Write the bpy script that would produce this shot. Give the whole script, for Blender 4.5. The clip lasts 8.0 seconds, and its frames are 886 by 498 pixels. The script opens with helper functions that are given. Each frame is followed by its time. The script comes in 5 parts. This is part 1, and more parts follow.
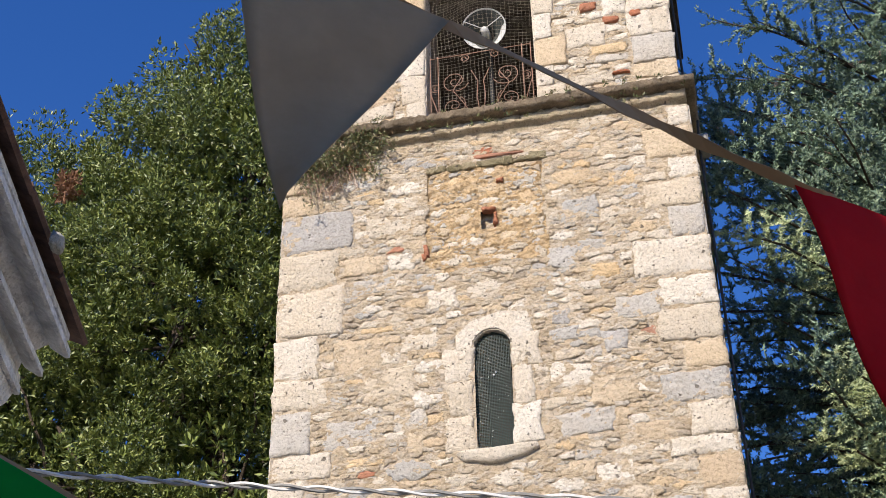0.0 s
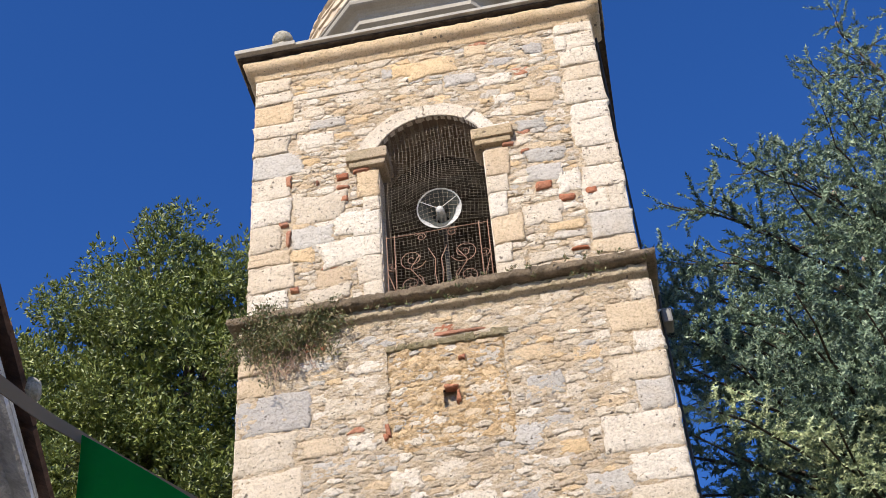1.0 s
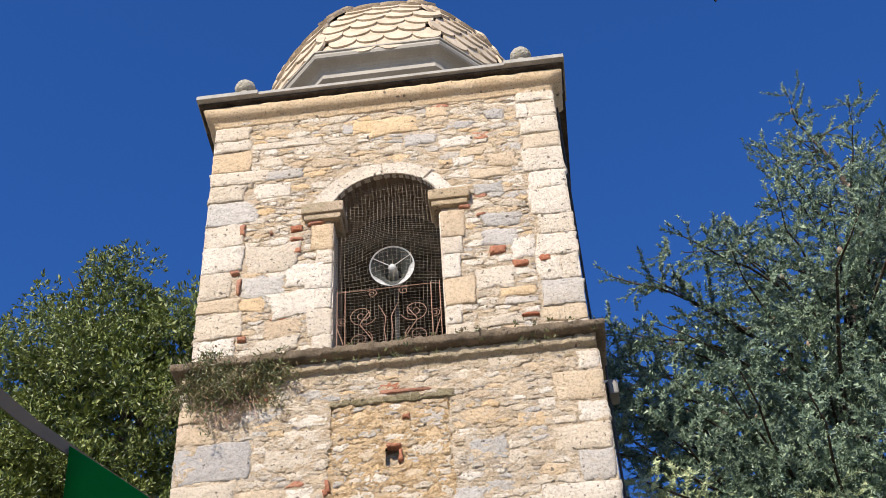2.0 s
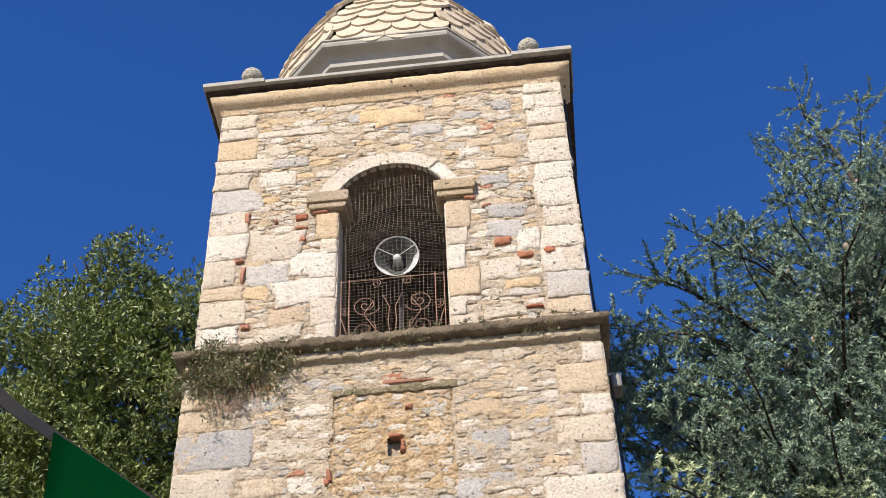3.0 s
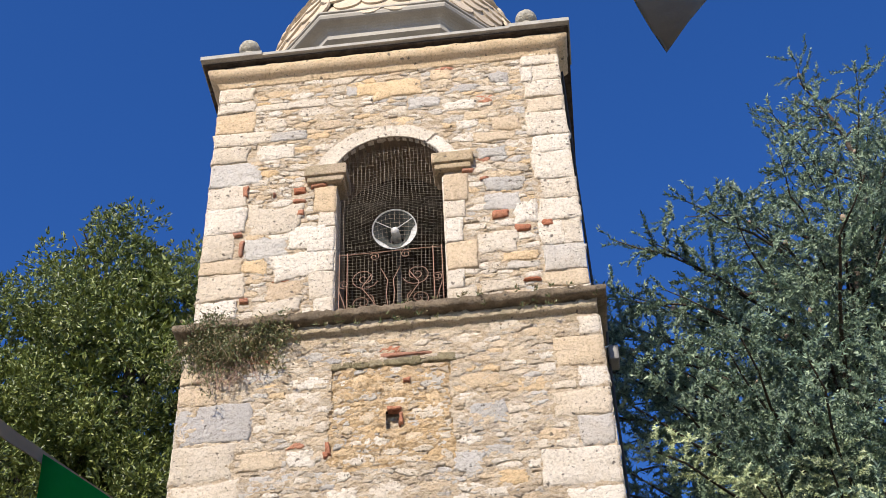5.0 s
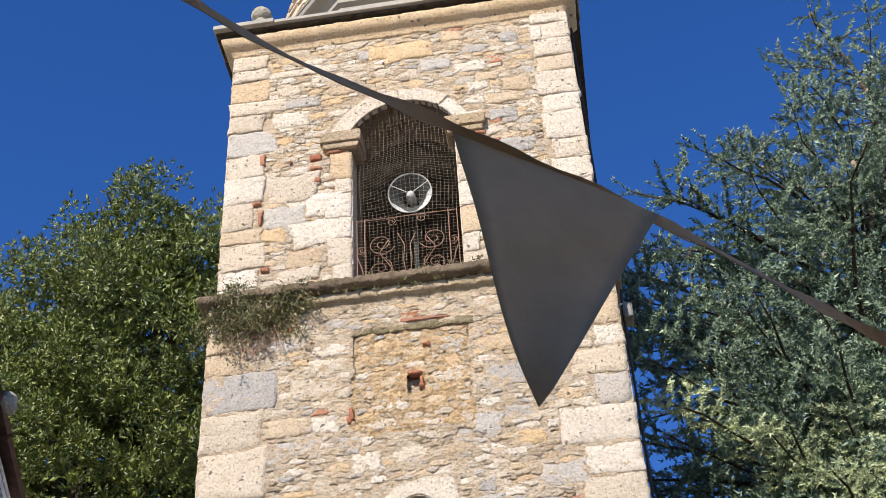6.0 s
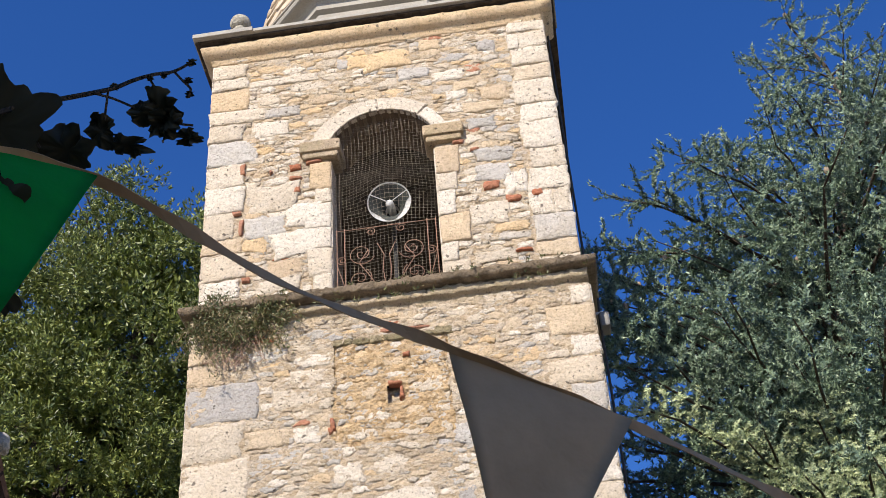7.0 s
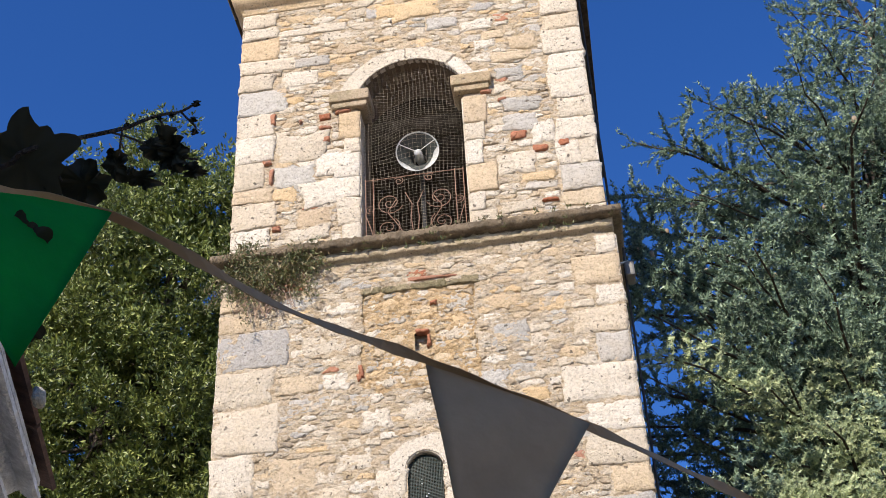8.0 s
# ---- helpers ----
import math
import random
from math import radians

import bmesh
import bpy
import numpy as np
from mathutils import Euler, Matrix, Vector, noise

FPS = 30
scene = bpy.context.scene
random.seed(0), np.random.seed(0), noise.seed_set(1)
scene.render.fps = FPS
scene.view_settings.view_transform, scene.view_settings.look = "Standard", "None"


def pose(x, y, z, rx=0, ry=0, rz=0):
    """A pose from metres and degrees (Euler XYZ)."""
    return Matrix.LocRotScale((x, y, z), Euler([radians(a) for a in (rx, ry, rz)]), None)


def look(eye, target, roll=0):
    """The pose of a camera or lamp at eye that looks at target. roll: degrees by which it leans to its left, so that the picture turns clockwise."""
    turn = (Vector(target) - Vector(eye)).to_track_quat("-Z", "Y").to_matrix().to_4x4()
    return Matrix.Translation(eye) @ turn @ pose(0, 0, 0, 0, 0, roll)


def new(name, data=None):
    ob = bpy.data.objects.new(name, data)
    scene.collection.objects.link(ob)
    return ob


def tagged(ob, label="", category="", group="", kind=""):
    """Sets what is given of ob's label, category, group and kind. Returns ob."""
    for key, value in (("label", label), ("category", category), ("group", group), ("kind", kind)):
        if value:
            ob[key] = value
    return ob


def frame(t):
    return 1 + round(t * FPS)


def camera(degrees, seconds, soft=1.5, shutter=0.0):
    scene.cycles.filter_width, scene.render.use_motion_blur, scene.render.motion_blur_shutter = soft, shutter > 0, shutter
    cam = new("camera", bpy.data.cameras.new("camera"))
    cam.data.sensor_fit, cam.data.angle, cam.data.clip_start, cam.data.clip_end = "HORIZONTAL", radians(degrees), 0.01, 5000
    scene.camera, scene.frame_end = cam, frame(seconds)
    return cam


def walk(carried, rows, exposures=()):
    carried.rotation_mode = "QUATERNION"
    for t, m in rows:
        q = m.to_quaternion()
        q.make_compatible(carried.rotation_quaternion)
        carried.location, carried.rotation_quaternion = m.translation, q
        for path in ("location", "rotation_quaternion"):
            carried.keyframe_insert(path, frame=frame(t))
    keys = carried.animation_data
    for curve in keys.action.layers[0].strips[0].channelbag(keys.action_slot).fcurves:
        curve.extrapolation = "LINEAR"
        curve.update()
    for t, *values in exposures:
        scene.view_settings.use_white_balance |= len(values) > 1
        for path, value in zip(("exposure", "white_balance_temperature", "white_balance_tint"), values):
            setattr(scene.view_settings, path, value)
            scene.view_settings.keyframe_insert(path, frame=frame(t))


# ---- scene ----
cam = camera(35.0, 8.0, soft=0.6)
PATH = [
    (0, (1.894, -11.111, 1.572), (1.555, -9.493, 2.696), -1.4),
    (0.2, (1.771, -11.02, 1.538), (1.446, -9.438, 2.717), -1.7),
    (0.5, (1.57, -10.902, 1.505), (1.304, -9.366, 2.758), -3.4),
    (1, (1.442, -10.729, 1.538), (1.255, -9.269, 2.891), -4.9),
    (1.5, (1.389, -10.696, 1.525), (1.242, -9.281, 2.93), -4.1),
    (1.7, (1.363, -10.7, 1.522), (1.252, -9.289, 2.934), -4.1),
    (2.8, (1.382, -10.707, 1.541), (1.292, -9.296, 2.956), -3.3),
    (3, (1.378, -10.678, 1.543), (1.27, -9.259, 2.948), -2.6),
    (3.5, (1.384, -10.678, 1.54), (1.258, -9.244, 2.928), -1.6),
    (4, (1.379, -10.687, 1.528), (1.261, -9.266, 2.931), -1.4),
    (4.5, (1.383, -10.683, 1.537), (1.268, -9.265, 2.943), -1.6),
    (5, (1.413, -10.752, 1.559), (1.3, -9.301, 2.93), -2.7),
    (5.2, (1.44, -10.81, 1.584), (1.319, -9.341, 2.936), -2.9),
    (6.3, (1.579, -11.313, 1.649), (1.415, -9.795, 2.94), -3.7),
    (6.5, (1.56, -11.385, 1.678), (1.421, -9.862, 2.967), -4.3),
    (7, (1.588, -11.48, 1.711), (1.459, -9.95, 2.993), -4.6),
    (7.5, (1.638, -11.515, 1.746), (1.487, -9.962, 2.996), -4.2),
    (8, (1.69, -11.69, 1.665), (1.502, -10.116, 2.881), -3.25),
]
walk(cam, [(t, look(eye, target, roll)) for t, eye, target, roll in PATH])

# ---- light ----
SUN_AZ, SUN_EL = radians(19), radians(35)
to_sun = Vector((-math.sin(SUN_AZ) * math.cos(SUN_EL), -math.cos(SUN_AZ) * math.cos(SUN_EL), math.sin(SUN_EL)))
world = bpy.data.worlds.new("sky")
scene.world = world
world.use_nodes = True
wn = world.node_tree.nodes
sky = wn.new("ShaderNodeTexSky")
sky.sky_type = "NISHITA"
sky.sun_disc = False
sky.sun_elevation = SUN_EL
sky.sun_rotation = math.atan2(to_sun.x, to_sun.y)
sky.altitude = 800
sky.air_density, sky.dust_density, sky.ozone_density = 0.9, 0.2, 3.0
wn["Background"].inputs["Strength"].default_value = 0.085
deep = wn.new("ShaderNodeHueSaturation")
deep.inputs["Hue"].default_value, deep.inputs["Saturation"].default_value, deep.inputs["Value"].default_value = 0.5145, 1.28, 1.50
world.node_tree.links.new(sky.outputs["Color"], deep.inputs["Color"])
world.node_tree.links.new(deep.outputs["Color"], wn["Background"].inputs["Color"])
sun = new("sun", bpy.data.lights.new("sun", "SUN"))
sun.data.energy = 5.0
sun.data.angle = radians(0.53)
sun.data.color = (1.0, 0.90, 0.77)
sun.matrix_world = look(to_sun * 60, (0, 0, 0))
scene.view_settings.exposure = 0.61


# ---- materials ----
def nodes_of(name, rough=0.85):
    m = bpy.data.materials.new(name)
    m.use_nodes = True
    n, l = m.node_tree.nodes, m.node_tree.links
    b = n["Principled BSDF"]
    b.inputs["Roughness"].default_value = rough
    b.inputs["Specular IOR Level"].default_value = 0.25
    return m, n, l, b


def ramp_of(n, stops):
    r = n.new("ShaderNodeValToRGB")
    e = r.color_ramp.elements
    while len(e) < len(stops):
        e.new(0.5)
    for k, (p, c) in enumerate(stops):
        e[k].position, e[k].color = p, (*c, 1) if len(c) == 3 else c
    return r


def mixed(n, l, mode, fac, a, b):
    m = n.new("ShaderNodeMix")
    m.data_type, m.blend_type = "RGBA", mode
    for sock, v in ((m.inputs[0], fac), (m.inputs[6], a), (m.inputs[7], b)):
        if isinstance(v, (int, float)):
            sock.default_value = v
        elif isinstance(v, tuple):
            sock.default_value = (*v, 1)
        else:
            l.new(v, sock)
    return m.outputs[2]


def place_coords(n, l, scale=(1, 1, 1)):
    g = n.new("ShaderNodeNewGeometry")
    v = n.new("ShaderNodeMapping")
    v.inputs["Scale"].default_value = scale
    l.new(g.outputs["Position"], v.inputs["Vector"])
    return v.outputs["Vector"]


def noise_of(n, l, vec, scale, detail=4, rough=0.6, distort=0.0):
    t = n.new("ShaderNodeTexNoise")
    t.inputs["Scale"].default_value, t.inputs["Detail"].default_value = scale, detail
    t.inputs["Roughness"].default_value, t.inputs["Distortion"].default_value = rough, distort
    l.new(vec, t.inputs["Vector"])
    return t.outputs["Fac"]


def bumped(n, l, b, heights):
    last = None
    for h, strength, dist in heights:
        k = n.new("ShaderNodeBump")
        k.inputs["Strength"].default_value, k.inputs["Distance"].default_value = strength, dist
        l.new(h, k.inputs["Height"])
        if last:
            l.new(last, k.inputs["Normal"])
        last = k.outputs["Normal"]
    l.new(last, b.inputs["Normal"])


def stone_material(name, stops, island=False, pits=0.5, stain=0.35, tint=(0.56, 0.43, 0.27), bump=1.0):
    """Weathered stone; its tone varies from piece to piece, with grain, stains and dark pits."""
    m, n, l, b = nodes_of(name, 0.9)
    if island:
        r = n.new("ShaderNodeNewGeometry").outputs["Random Per Island"]
    else:
        r = n.new("ShaderNodeObjectInfo").outputs["Random"]
    base = ramp_of(n, stops)
    l.new(r, base.inputs["Fac"])
    p = place_coords(n, l)
    broad = noise_of(n, l, p, 3.2, 5, 0.65)
    patch = ramp_of(n, [(0.42, (0, 0, 0)), (0.7, (1, 1, 1))])
    l.new(broad, patch.inputs["Fac"])
    k = n.new("ShaderNodeMath")
    k.operation = "MULTIPLY"
    k.inputs[1].default_value = stain
    l.new(patch.outputs["Color"], k.inputs[0])
    col = mixed(n, l, "MIX", k.outputs[0], base.outputs["Color"], tint)
    grain = noise_of(n, l, p, 34, 8, 0.8)
    gr = ramp_of(n, [(0.34, (0.42, 0.38, 0.33)), (0.52, (1.04, 1.03, 1.02))])
    l.new(grain, gr.inputs["Fac"])
    col = mixed(n, l, "MULTIPLY", 0.7, col, gr.outputs["Color"])
    wob = n.new("ShaderNodeVectorMath")
    wob.operation = "ADD"
    l.new(p, wob.inputs[0])
    nz = n.new("ShaderNodeTexNoise")
    nz.inputs["Scale"].default_value = 22
    nz.inputs["Detail"].default_value = 3
    l.new(p, nz.inputs["Vector"])
    sc = n.new("ShaderNodeVectorMath")
    sc.operation = "SCALE"
    sc.inputs["Scale"].default_value = 0.07
    l.new(nz.outputs["Color"], sc.inputs[0])
    l.new(sc.outputs[0], wob.inputs[1])
    # holes of two sizes; a hole's radius differs from cell to cell, and many cells have none
    holes = None
    for cells, share, widest in ((13, pits * 0.55, 0.32), (30, pits * 0.7, 0.34)):
        v = n.new("ShaderNodeTexVoronoi")
        v.inputs["Scale"].default_value = cells
        l.new(wob.outputs[0], v.inputs["Vector"])
        sep = n.new("ShaderNodeSeparateColor")
        l.new(v.outputs["Color"], sep.inputs[0])
        rad = n.new("ShaderNodeMapRange")
        rad.inputs["From Min"].default_value, rad.inputs["From Max"].default_value = 1 - share, 1.0
        rad.inputs["To Min"].default_value, rad.inputs["To Max"].default_value = 0.0, widest
        l.new(sep.outputs[0], rad.inputs["Value"])
        less = n.new("ShaderNodeMath")
        less.operation = "SUBTRACT"
        l.new(rad.outputs[0], less.inputs[0])
        l.new(v.outputs["Distance"], less.inputs[1])
        pit = n.new("ShaderNodeMapRange")
        pit.inputs["From Min"].default_value, pit.inputs["From Max"].default_value = 0.0, 0.08
        l.new(less.outputs[0], pit.inputs["Value"])
        if holes is None:
            holes = pit.outputs[0]
        else:
            most = n.new("ShaderNodeMath")
            most.operation = "MAXIMUM"
            l.new(holes, most.inputs[0])
            l.new(pit.outputs[0], most.inputs[1])
            holes = most.outputs[0]
    soft = n.new("ShaderNodeMath")
    soft.operation = "MULTIPLY"
    soft.inputs[1].default_value = 0.85
    l.new(holes, soft.inputs[0])
    col = mixed(n, l, "MIX", soft.outputs[0], col, (0.15, 0.125, 0.10))
    l.new(col, b.inputs["Base Color"])
    inv = n.new("ShaderNodeMath")
    inv.operation = "SUBTRACT"
    inv.inputs[0].default_value = 1.0
    l.new(holes, inv.inputs[1])
    mid = noise_of(n, l, p, 9, 6, 0.7, 0.4)
    bumped(n, l, b, [(broad, 0.5 * bump, 0.05), (mid, 0.8 * bump, 0.05), (grain, 1.0 * bump, 0.03), (inv.outputs[0], 1.0, 0.03)])
    return m


PALE = [(0.0, (0.63, 0.545, 0.43)), (0.35, (0.71, 0.63, 0.52)), (0.7, (0.785, 0.72, 0.625)), (1.0, (0.67, 0.565, 0.43))]
WARM = [(0.0, (0.68, 0.52, 0.34)), (0.4, (0.66, 0.54, 0.39)), (0.75, (0.60, 0.47, 0.33)), (1.0, (0.70, 0.53, 0.33))]
OCHRE = [(0.0, (0.70, 0.50, 0.28)), (0.5, (0.74, 0.56, 0.35)), (1.0, (0.66, 0.49, 0.30))]
GREY = [(0.0, (0.48, 0.46, 0.43)), (0.5, (0.55, 0.52, 0.48)), (1.0, (0.61, 0.56, 0.49))]
BLUE = [(0.0, (0.46, 0.435, 0.41)), (0.5, (0.55, 0.52, 0.485)), (1.0, (0.60, 0.565, 0.51))]
RED = [(0.0, (0.46, 0.17, 0.09)), (0.5, (0.54, 0.24, 0.14)), (1.0, (0.48, 0.24, 0.16))]
MIXED = [(0.0, (0.45, 0.38, 0.305)), (0.2, (0.60, 0.48, 0.345)), (0.4, (0.66, 0.57, 0.46)), (0.6, (0.60, 0.47, 0.32)), (0.8, (0.71, 0.64, 0.55)), (1.0, (0.52, 0.475, 0.42))]
stone_pale = stone_material("pale_limestone", PALE, pits=0.72, stain=0.22)
stone_ochre = stone_material("deep_ochre_stone", OCHRE, pits=0.2, stain=0.3)
stone_blue = stone_material("blue_grey_stone", BLUE, pits=0.25, stain=0.2, tint=(0.52, 0.47, 0.40))
stone_warm = stone_material("ochre_stone", WARM, pits=0.25, stain=0.4)
stone_grey = stone_material("grey_stone", GREY, pits=0.35, stain=0.25)
brick_red = stone_material("red_brick", RED, pits=0.2, stain=0.35, tint=(0.42, 0.30, 0.22))
stone_chips = stone_material("rubble_chips", MIXED, island=True, pits=0.4, stain=0.45, bump=1.2)
# Lichened stone of the cornice; its darkness also serves as shade under the arch
stone_dark = stone_material("lichen_and_shade_stone", [(0.0, (0.26, 0.20, 0.135)), (1.0, (0.36, 0.285, 0.20))], pits=0.6, stain=0.75, tint=(0.10, 0.08, 0.055), bump=1.3)


def mortar_material(name, warm=(1.0, 1.0, 1.0)):
    """Sandy lime mortar full of small flat chips, blotched and streaked."""
    m, n, l, b = nodes_of(name, 0.95)
    p = place_coords(n, l, (1, 1, 1.7))
    nz = n.new("ShaderNodeTexNoise")
    nz.inputs["Scale"].default_value = 9
    nz.inputs["Detail"].default_value = 3
    l.new(p, nz.inputs["Vector"])
    warp = mixed(n, l, "LINEAR_LIGHT", 0.07, p, nz.outputs["Color"])
    v = n.new("ShaderNodeTexVoronoi")
    v.inputs["Scale"].default_value = 13
    l.new(warp, v.inputs["Vector"])
    sep = n.new("ShaderNodeSeparateColor")
    l.new(v.outputs["Color"], sep.inputs[0])
    chip = ramp_of(n, [(0.0, (0.44, 0.34, 0.23)), (0.3, (0.62, 0.49, 0.34)), (0.55, (0.63, 0.535, 0.41)), (0.8, (0.70, 0.62, 0.52)), (1.0, (0.50, 0.44, 0.37))])
    l.new(sep.outputs[0], chip.inputs["Fac"])
    grain = noise_of(n, l, p, 30, 8, 0.8)
    broad = noise_of(n, l, p, 1.4, 5, 0.6)
    sand = ramp_of(n, [(0.3, (0.575, 0.455, 0.31)), (0.7, (0.70, 0.585, 0.435))])
    l.new(broad, sand.inputs["Fac"])
    amount = ramp_of(n, [(0.35, (0.15, 0.15, 0.15)), (0.6, (0.75, 0.75, 0.75))])
    l.new(noise_of(n, l, p, 6, 4), amount.inputs["Fac"])
    col = mixed(n, l, "MIX", amount.outputs["Color"], sand.outputs["Color"], chip.outputs["Color"])
    gr = ramp_of(n, [(0.34, (0.46, 0.40, 0.33)), (0.52, (1.04, 1.03, 1.02))])
    l.new(grain, gr.inputs["Fac"])
    col = mixed(n, l, "MULTIPLY", 0.9, col, gr.outputs["Color"])
    col = mixed(n, l, "MULTIPLY", 1.0, col, warm)
    l.new(col, b.inputs["Base Color"])
    mid = noise_of(n, l, p, 10, 6, 0.75, 0.5)
    bumped(n, l, b, [(v.outputs["Distance"], 0.8, 0.03), (mid, 0.9, 0.05), (grain, 1.0, 0.03), (broad, 0.4, 0.08)])
    return m


mortar = mortar_material("lime_mortar")
mortar_ochre = mortar_material("ochre_mortar", (1.04, 0.93, 0.76))


def simple(name, a, c, scale=6, rough=0.7, metal=0.0, bump=0.2, dist=0.01, fine=60):
    """A surface of two tones, blotched at two scales."""
    m, n, l, b = nodes_of(name, rough)
    b.inputs["Metallic"].default_value = metal
    p = place_coords(n, l)
    broad, grain = noise_of(n, l, p, scale, 5), noise_of(n, l, p, fine, 4)
    r = ramp_of(n, [(0.32, a), (0.68, c)])
    l.new(broad, r.inputs["Fac"])
    gr = ramp_of(n, [(0.3, (0.75, 0.75, 0.75)), (0.7, (1.1, 1.1, 1.1))])
    l.new(grain, gr.inputs["Fac"])
    l.new(mixed(n, l, "MULTIPLY", 0.7, r.outputs["Color"], gr.outputs["Color"]), b.inputs["Base Color"])
    bumped(n, l, b, [(broad, bump, dist * 3), (grain, bump, dist)])
    return m


def leafy(name, stops, rough=0.45, trans=0.25):
    """Foliage: the tone differs from leaf to leaf; thin enough to let some light through."""
    m, n, l, b = nodes_of(name, rough)
    g = n.new("ShaderNodeNewGeometry")
    r = ramp_of(n, stops)
    l.new(g.outputs["Random Per Island"], r.inputs["Fac"])
    p = place_coords(n, l)
    gr = ramp_of(n, [(0.3, (0.65, 0.65, 0.6)), (0.7, (1.15, 1.12, 1.0))])
    l.new(noise_of(n, l, p, 0.9, 4), gr.inputs["Fac"])
    col = mixed(n, l, "MULTIPLY", 0.8, r.outputs["Color"], gr.outputs["Color"])
    l.new(col, b.inputs["Base Color"])
    b.inputs["Specular IOR Level"].default_value = 0.5
    t = n.new("ShaderNodeBsdfTranslucent")
    l.new(col, t.inputs["Color"])
    mx = n.new("ShaderNodeMixShader")
    mx.inputs[0].default_value = trans
    l.new(b.outputs[0], mx.inputs[1])
    l.new(t.outputs[0], mx.inputs[2])
    l.new(mx.outputs[0], n["Material Output"].inputs["Surface"])
    return m


def cloth(name, colour, trans=0.3):
    """Thin flag fabric with a faint weave and creases."""
    m, n, l, b = nodes_of(name, 0.8)
    p = place_coords(n, l)
    gr = ramp_of(n, [(0.3, tuple(0.8 * c for c in colour)), (0.7, colour)])
    l.new(noise_of(n, l, p, 14, 4), gr.inputs["Fac"])
    l.new(gr.outputs["Color"], b.inputs["Base Color"])
    bumped(n, l, b, [(noise_of(n, l, p, 25, 3), 0.2, 0.01), (noise_of(n, l, p, 900, 2), 0.2, 0.001)])
    t = n.new("ShaderNodeBsdfTranslucent")
    l.new(gr.outputs["Color"], t.inputs["Color"])
    mx = n.new("ShaderNodeMixShader")
    mx.inputs[0].default_value = trans
    l.new(b.outputs[0], mx.inputs[1])
    l.new(t.outputs[0], mx.inputs[2])
    l.new(mx.outputs[0], n["Material Output"].inputs["Surface"])
    return m


cap_stone = simple("grey_cap_slab", (0.25, 0.235, 0.21), (0.37, 0.35, 0.31), 6, 0.8, 0, 0.4, 0.01)
lead = simple("weathered_lead", (0.12, 0.115, 0.11), (0.20, 0.195, 0.185), 3, 0.6, 0.2, 0.15)
drum_paint = simple("pale_grey_render", (0.27, 0.25, 0.215), (0.36, 0.335, 0.29), 2, 0.8)
tile_stone = simple("cream_roof_tile", (0.40, 0.325, 0.235), (0.56, 0.47, 0.36), 5, 0.85, 0, 0.3)
lichen_stone = simple("lichen_grey_stone", (0.26, 0.24, 0.19), (0.46, 0.43, 0.36), 18, 0.95, 0, 0.7, 0.02)
iron_rust = simple("rusty_iron", (0.17, 0.095, 0.065), (0.36, 0.225, 0.165), 20, 0.8, 0.2, 0.2, 0.004)
net_cord = simple("tan_net_cord", (0.28, 0.235, 0.18), (0.39, 0.335, 0.265), 30, 0.9, 0, 0.1, 0.002)
mesh_green = simple("green_mesh_wire", (0.002, 0.013, 0.011), (0.005, 0.026, 0.021), 30, 0.5, 0, 0.1, 0.002)
horn_grey = simple("grey_painted_metal", (0.50, 0.50, 0.49), (0.62, 0.62, 0.60), 8, 0.45, 0, 0.05, 0.002)
# Near-black base colour puts the shade of the belfry and holes into the plaster
dark_inside = simple("shade_dark_plaster", (0.035, 0.027, 0.02), (0.075, 0.056, 0.04), 3, 0.95, 0, 0.5)
# Brown set low: the sunless look of the arch reveal is in the colour
reveal_brown = simple("shade_brown_plaster", (0.10, 0.072, 0.05), (0.19, 0.14, 0.10), 5, 0.95, 0, 0.6)
bark = simple("dark_bark", (0.04, 0.03, 0.022), (0.11, 0.085, 0.065), 9, 0.95, 0, 0.8, 0.03)
plaster_white = simple("white_eave_plaster", (0.58, 0.57, 0.54), (0.90, 0.89, 0.87), 9, 0.9, 0, 0.9, 0.025, 40)
wall_plaster = simple("cream_wall_plaster", (0.45, 0.40, 0.32), (0.60, 0.54, 0.44), 1.2, 0.9, 0, 0.3)
terracotta = simple("brown_terracotta", (0.06, 0.033, 0.024), (0.15, 0.085, 0.06), 10, 0.9, 0, 0.4)
gravel = simple("warm_gravel_ground", (0.36, 0.31, 0.24), (0.54, 0.47, 0.37), 0.6, 0.95, 0, 0.6, 0.03)
cable_pale = simple("pale_cable_sheath", (0.66, 0.65, 0.62), (0.80, 0.79, 0.76), 20, 0.6, 0, 0.1, 0.002)
cable_grey = simple("grey_cable_sheath", (0.22, 0.215, 0.20), (0.34, 0.33, 0.31), 20, 0.6, 0, 0.1, 0.002)
cable_dark = simple("dark_cable_sheath", (0.02, 0.02, 0.02), (0.05, 0.05, 0.05), 20, 0.6, 0, 0.1, 0.002)
leaf_oak = leafy("glossy_evergreen_leaf", [(0.0, (0.026, 0.045, 0.011)), (0.45, (0.11, 0.152, 0.032)), (0.8, (0.20, 0.245, 0.058)), (1.0, (0.28, 0.31, 0.09))], 0.47, 0.12)
leaf_dead = leafy("withered_leaf", [(0.0, (0.16, 0.07, 0.035)), (1.0, (0.28, 0.15, 0.09))], 0.7, 0.2)
needle = leafy("blue_green_needle", [(0.0, (0.05, 0.085, 0.062)), (0.4, (0.115, 0.18, 0.13)), (0.75, (0.20, 0.285, 0.20)), (1.0, (0.32, 0.41, 0.28))], 0.55, 0.06)
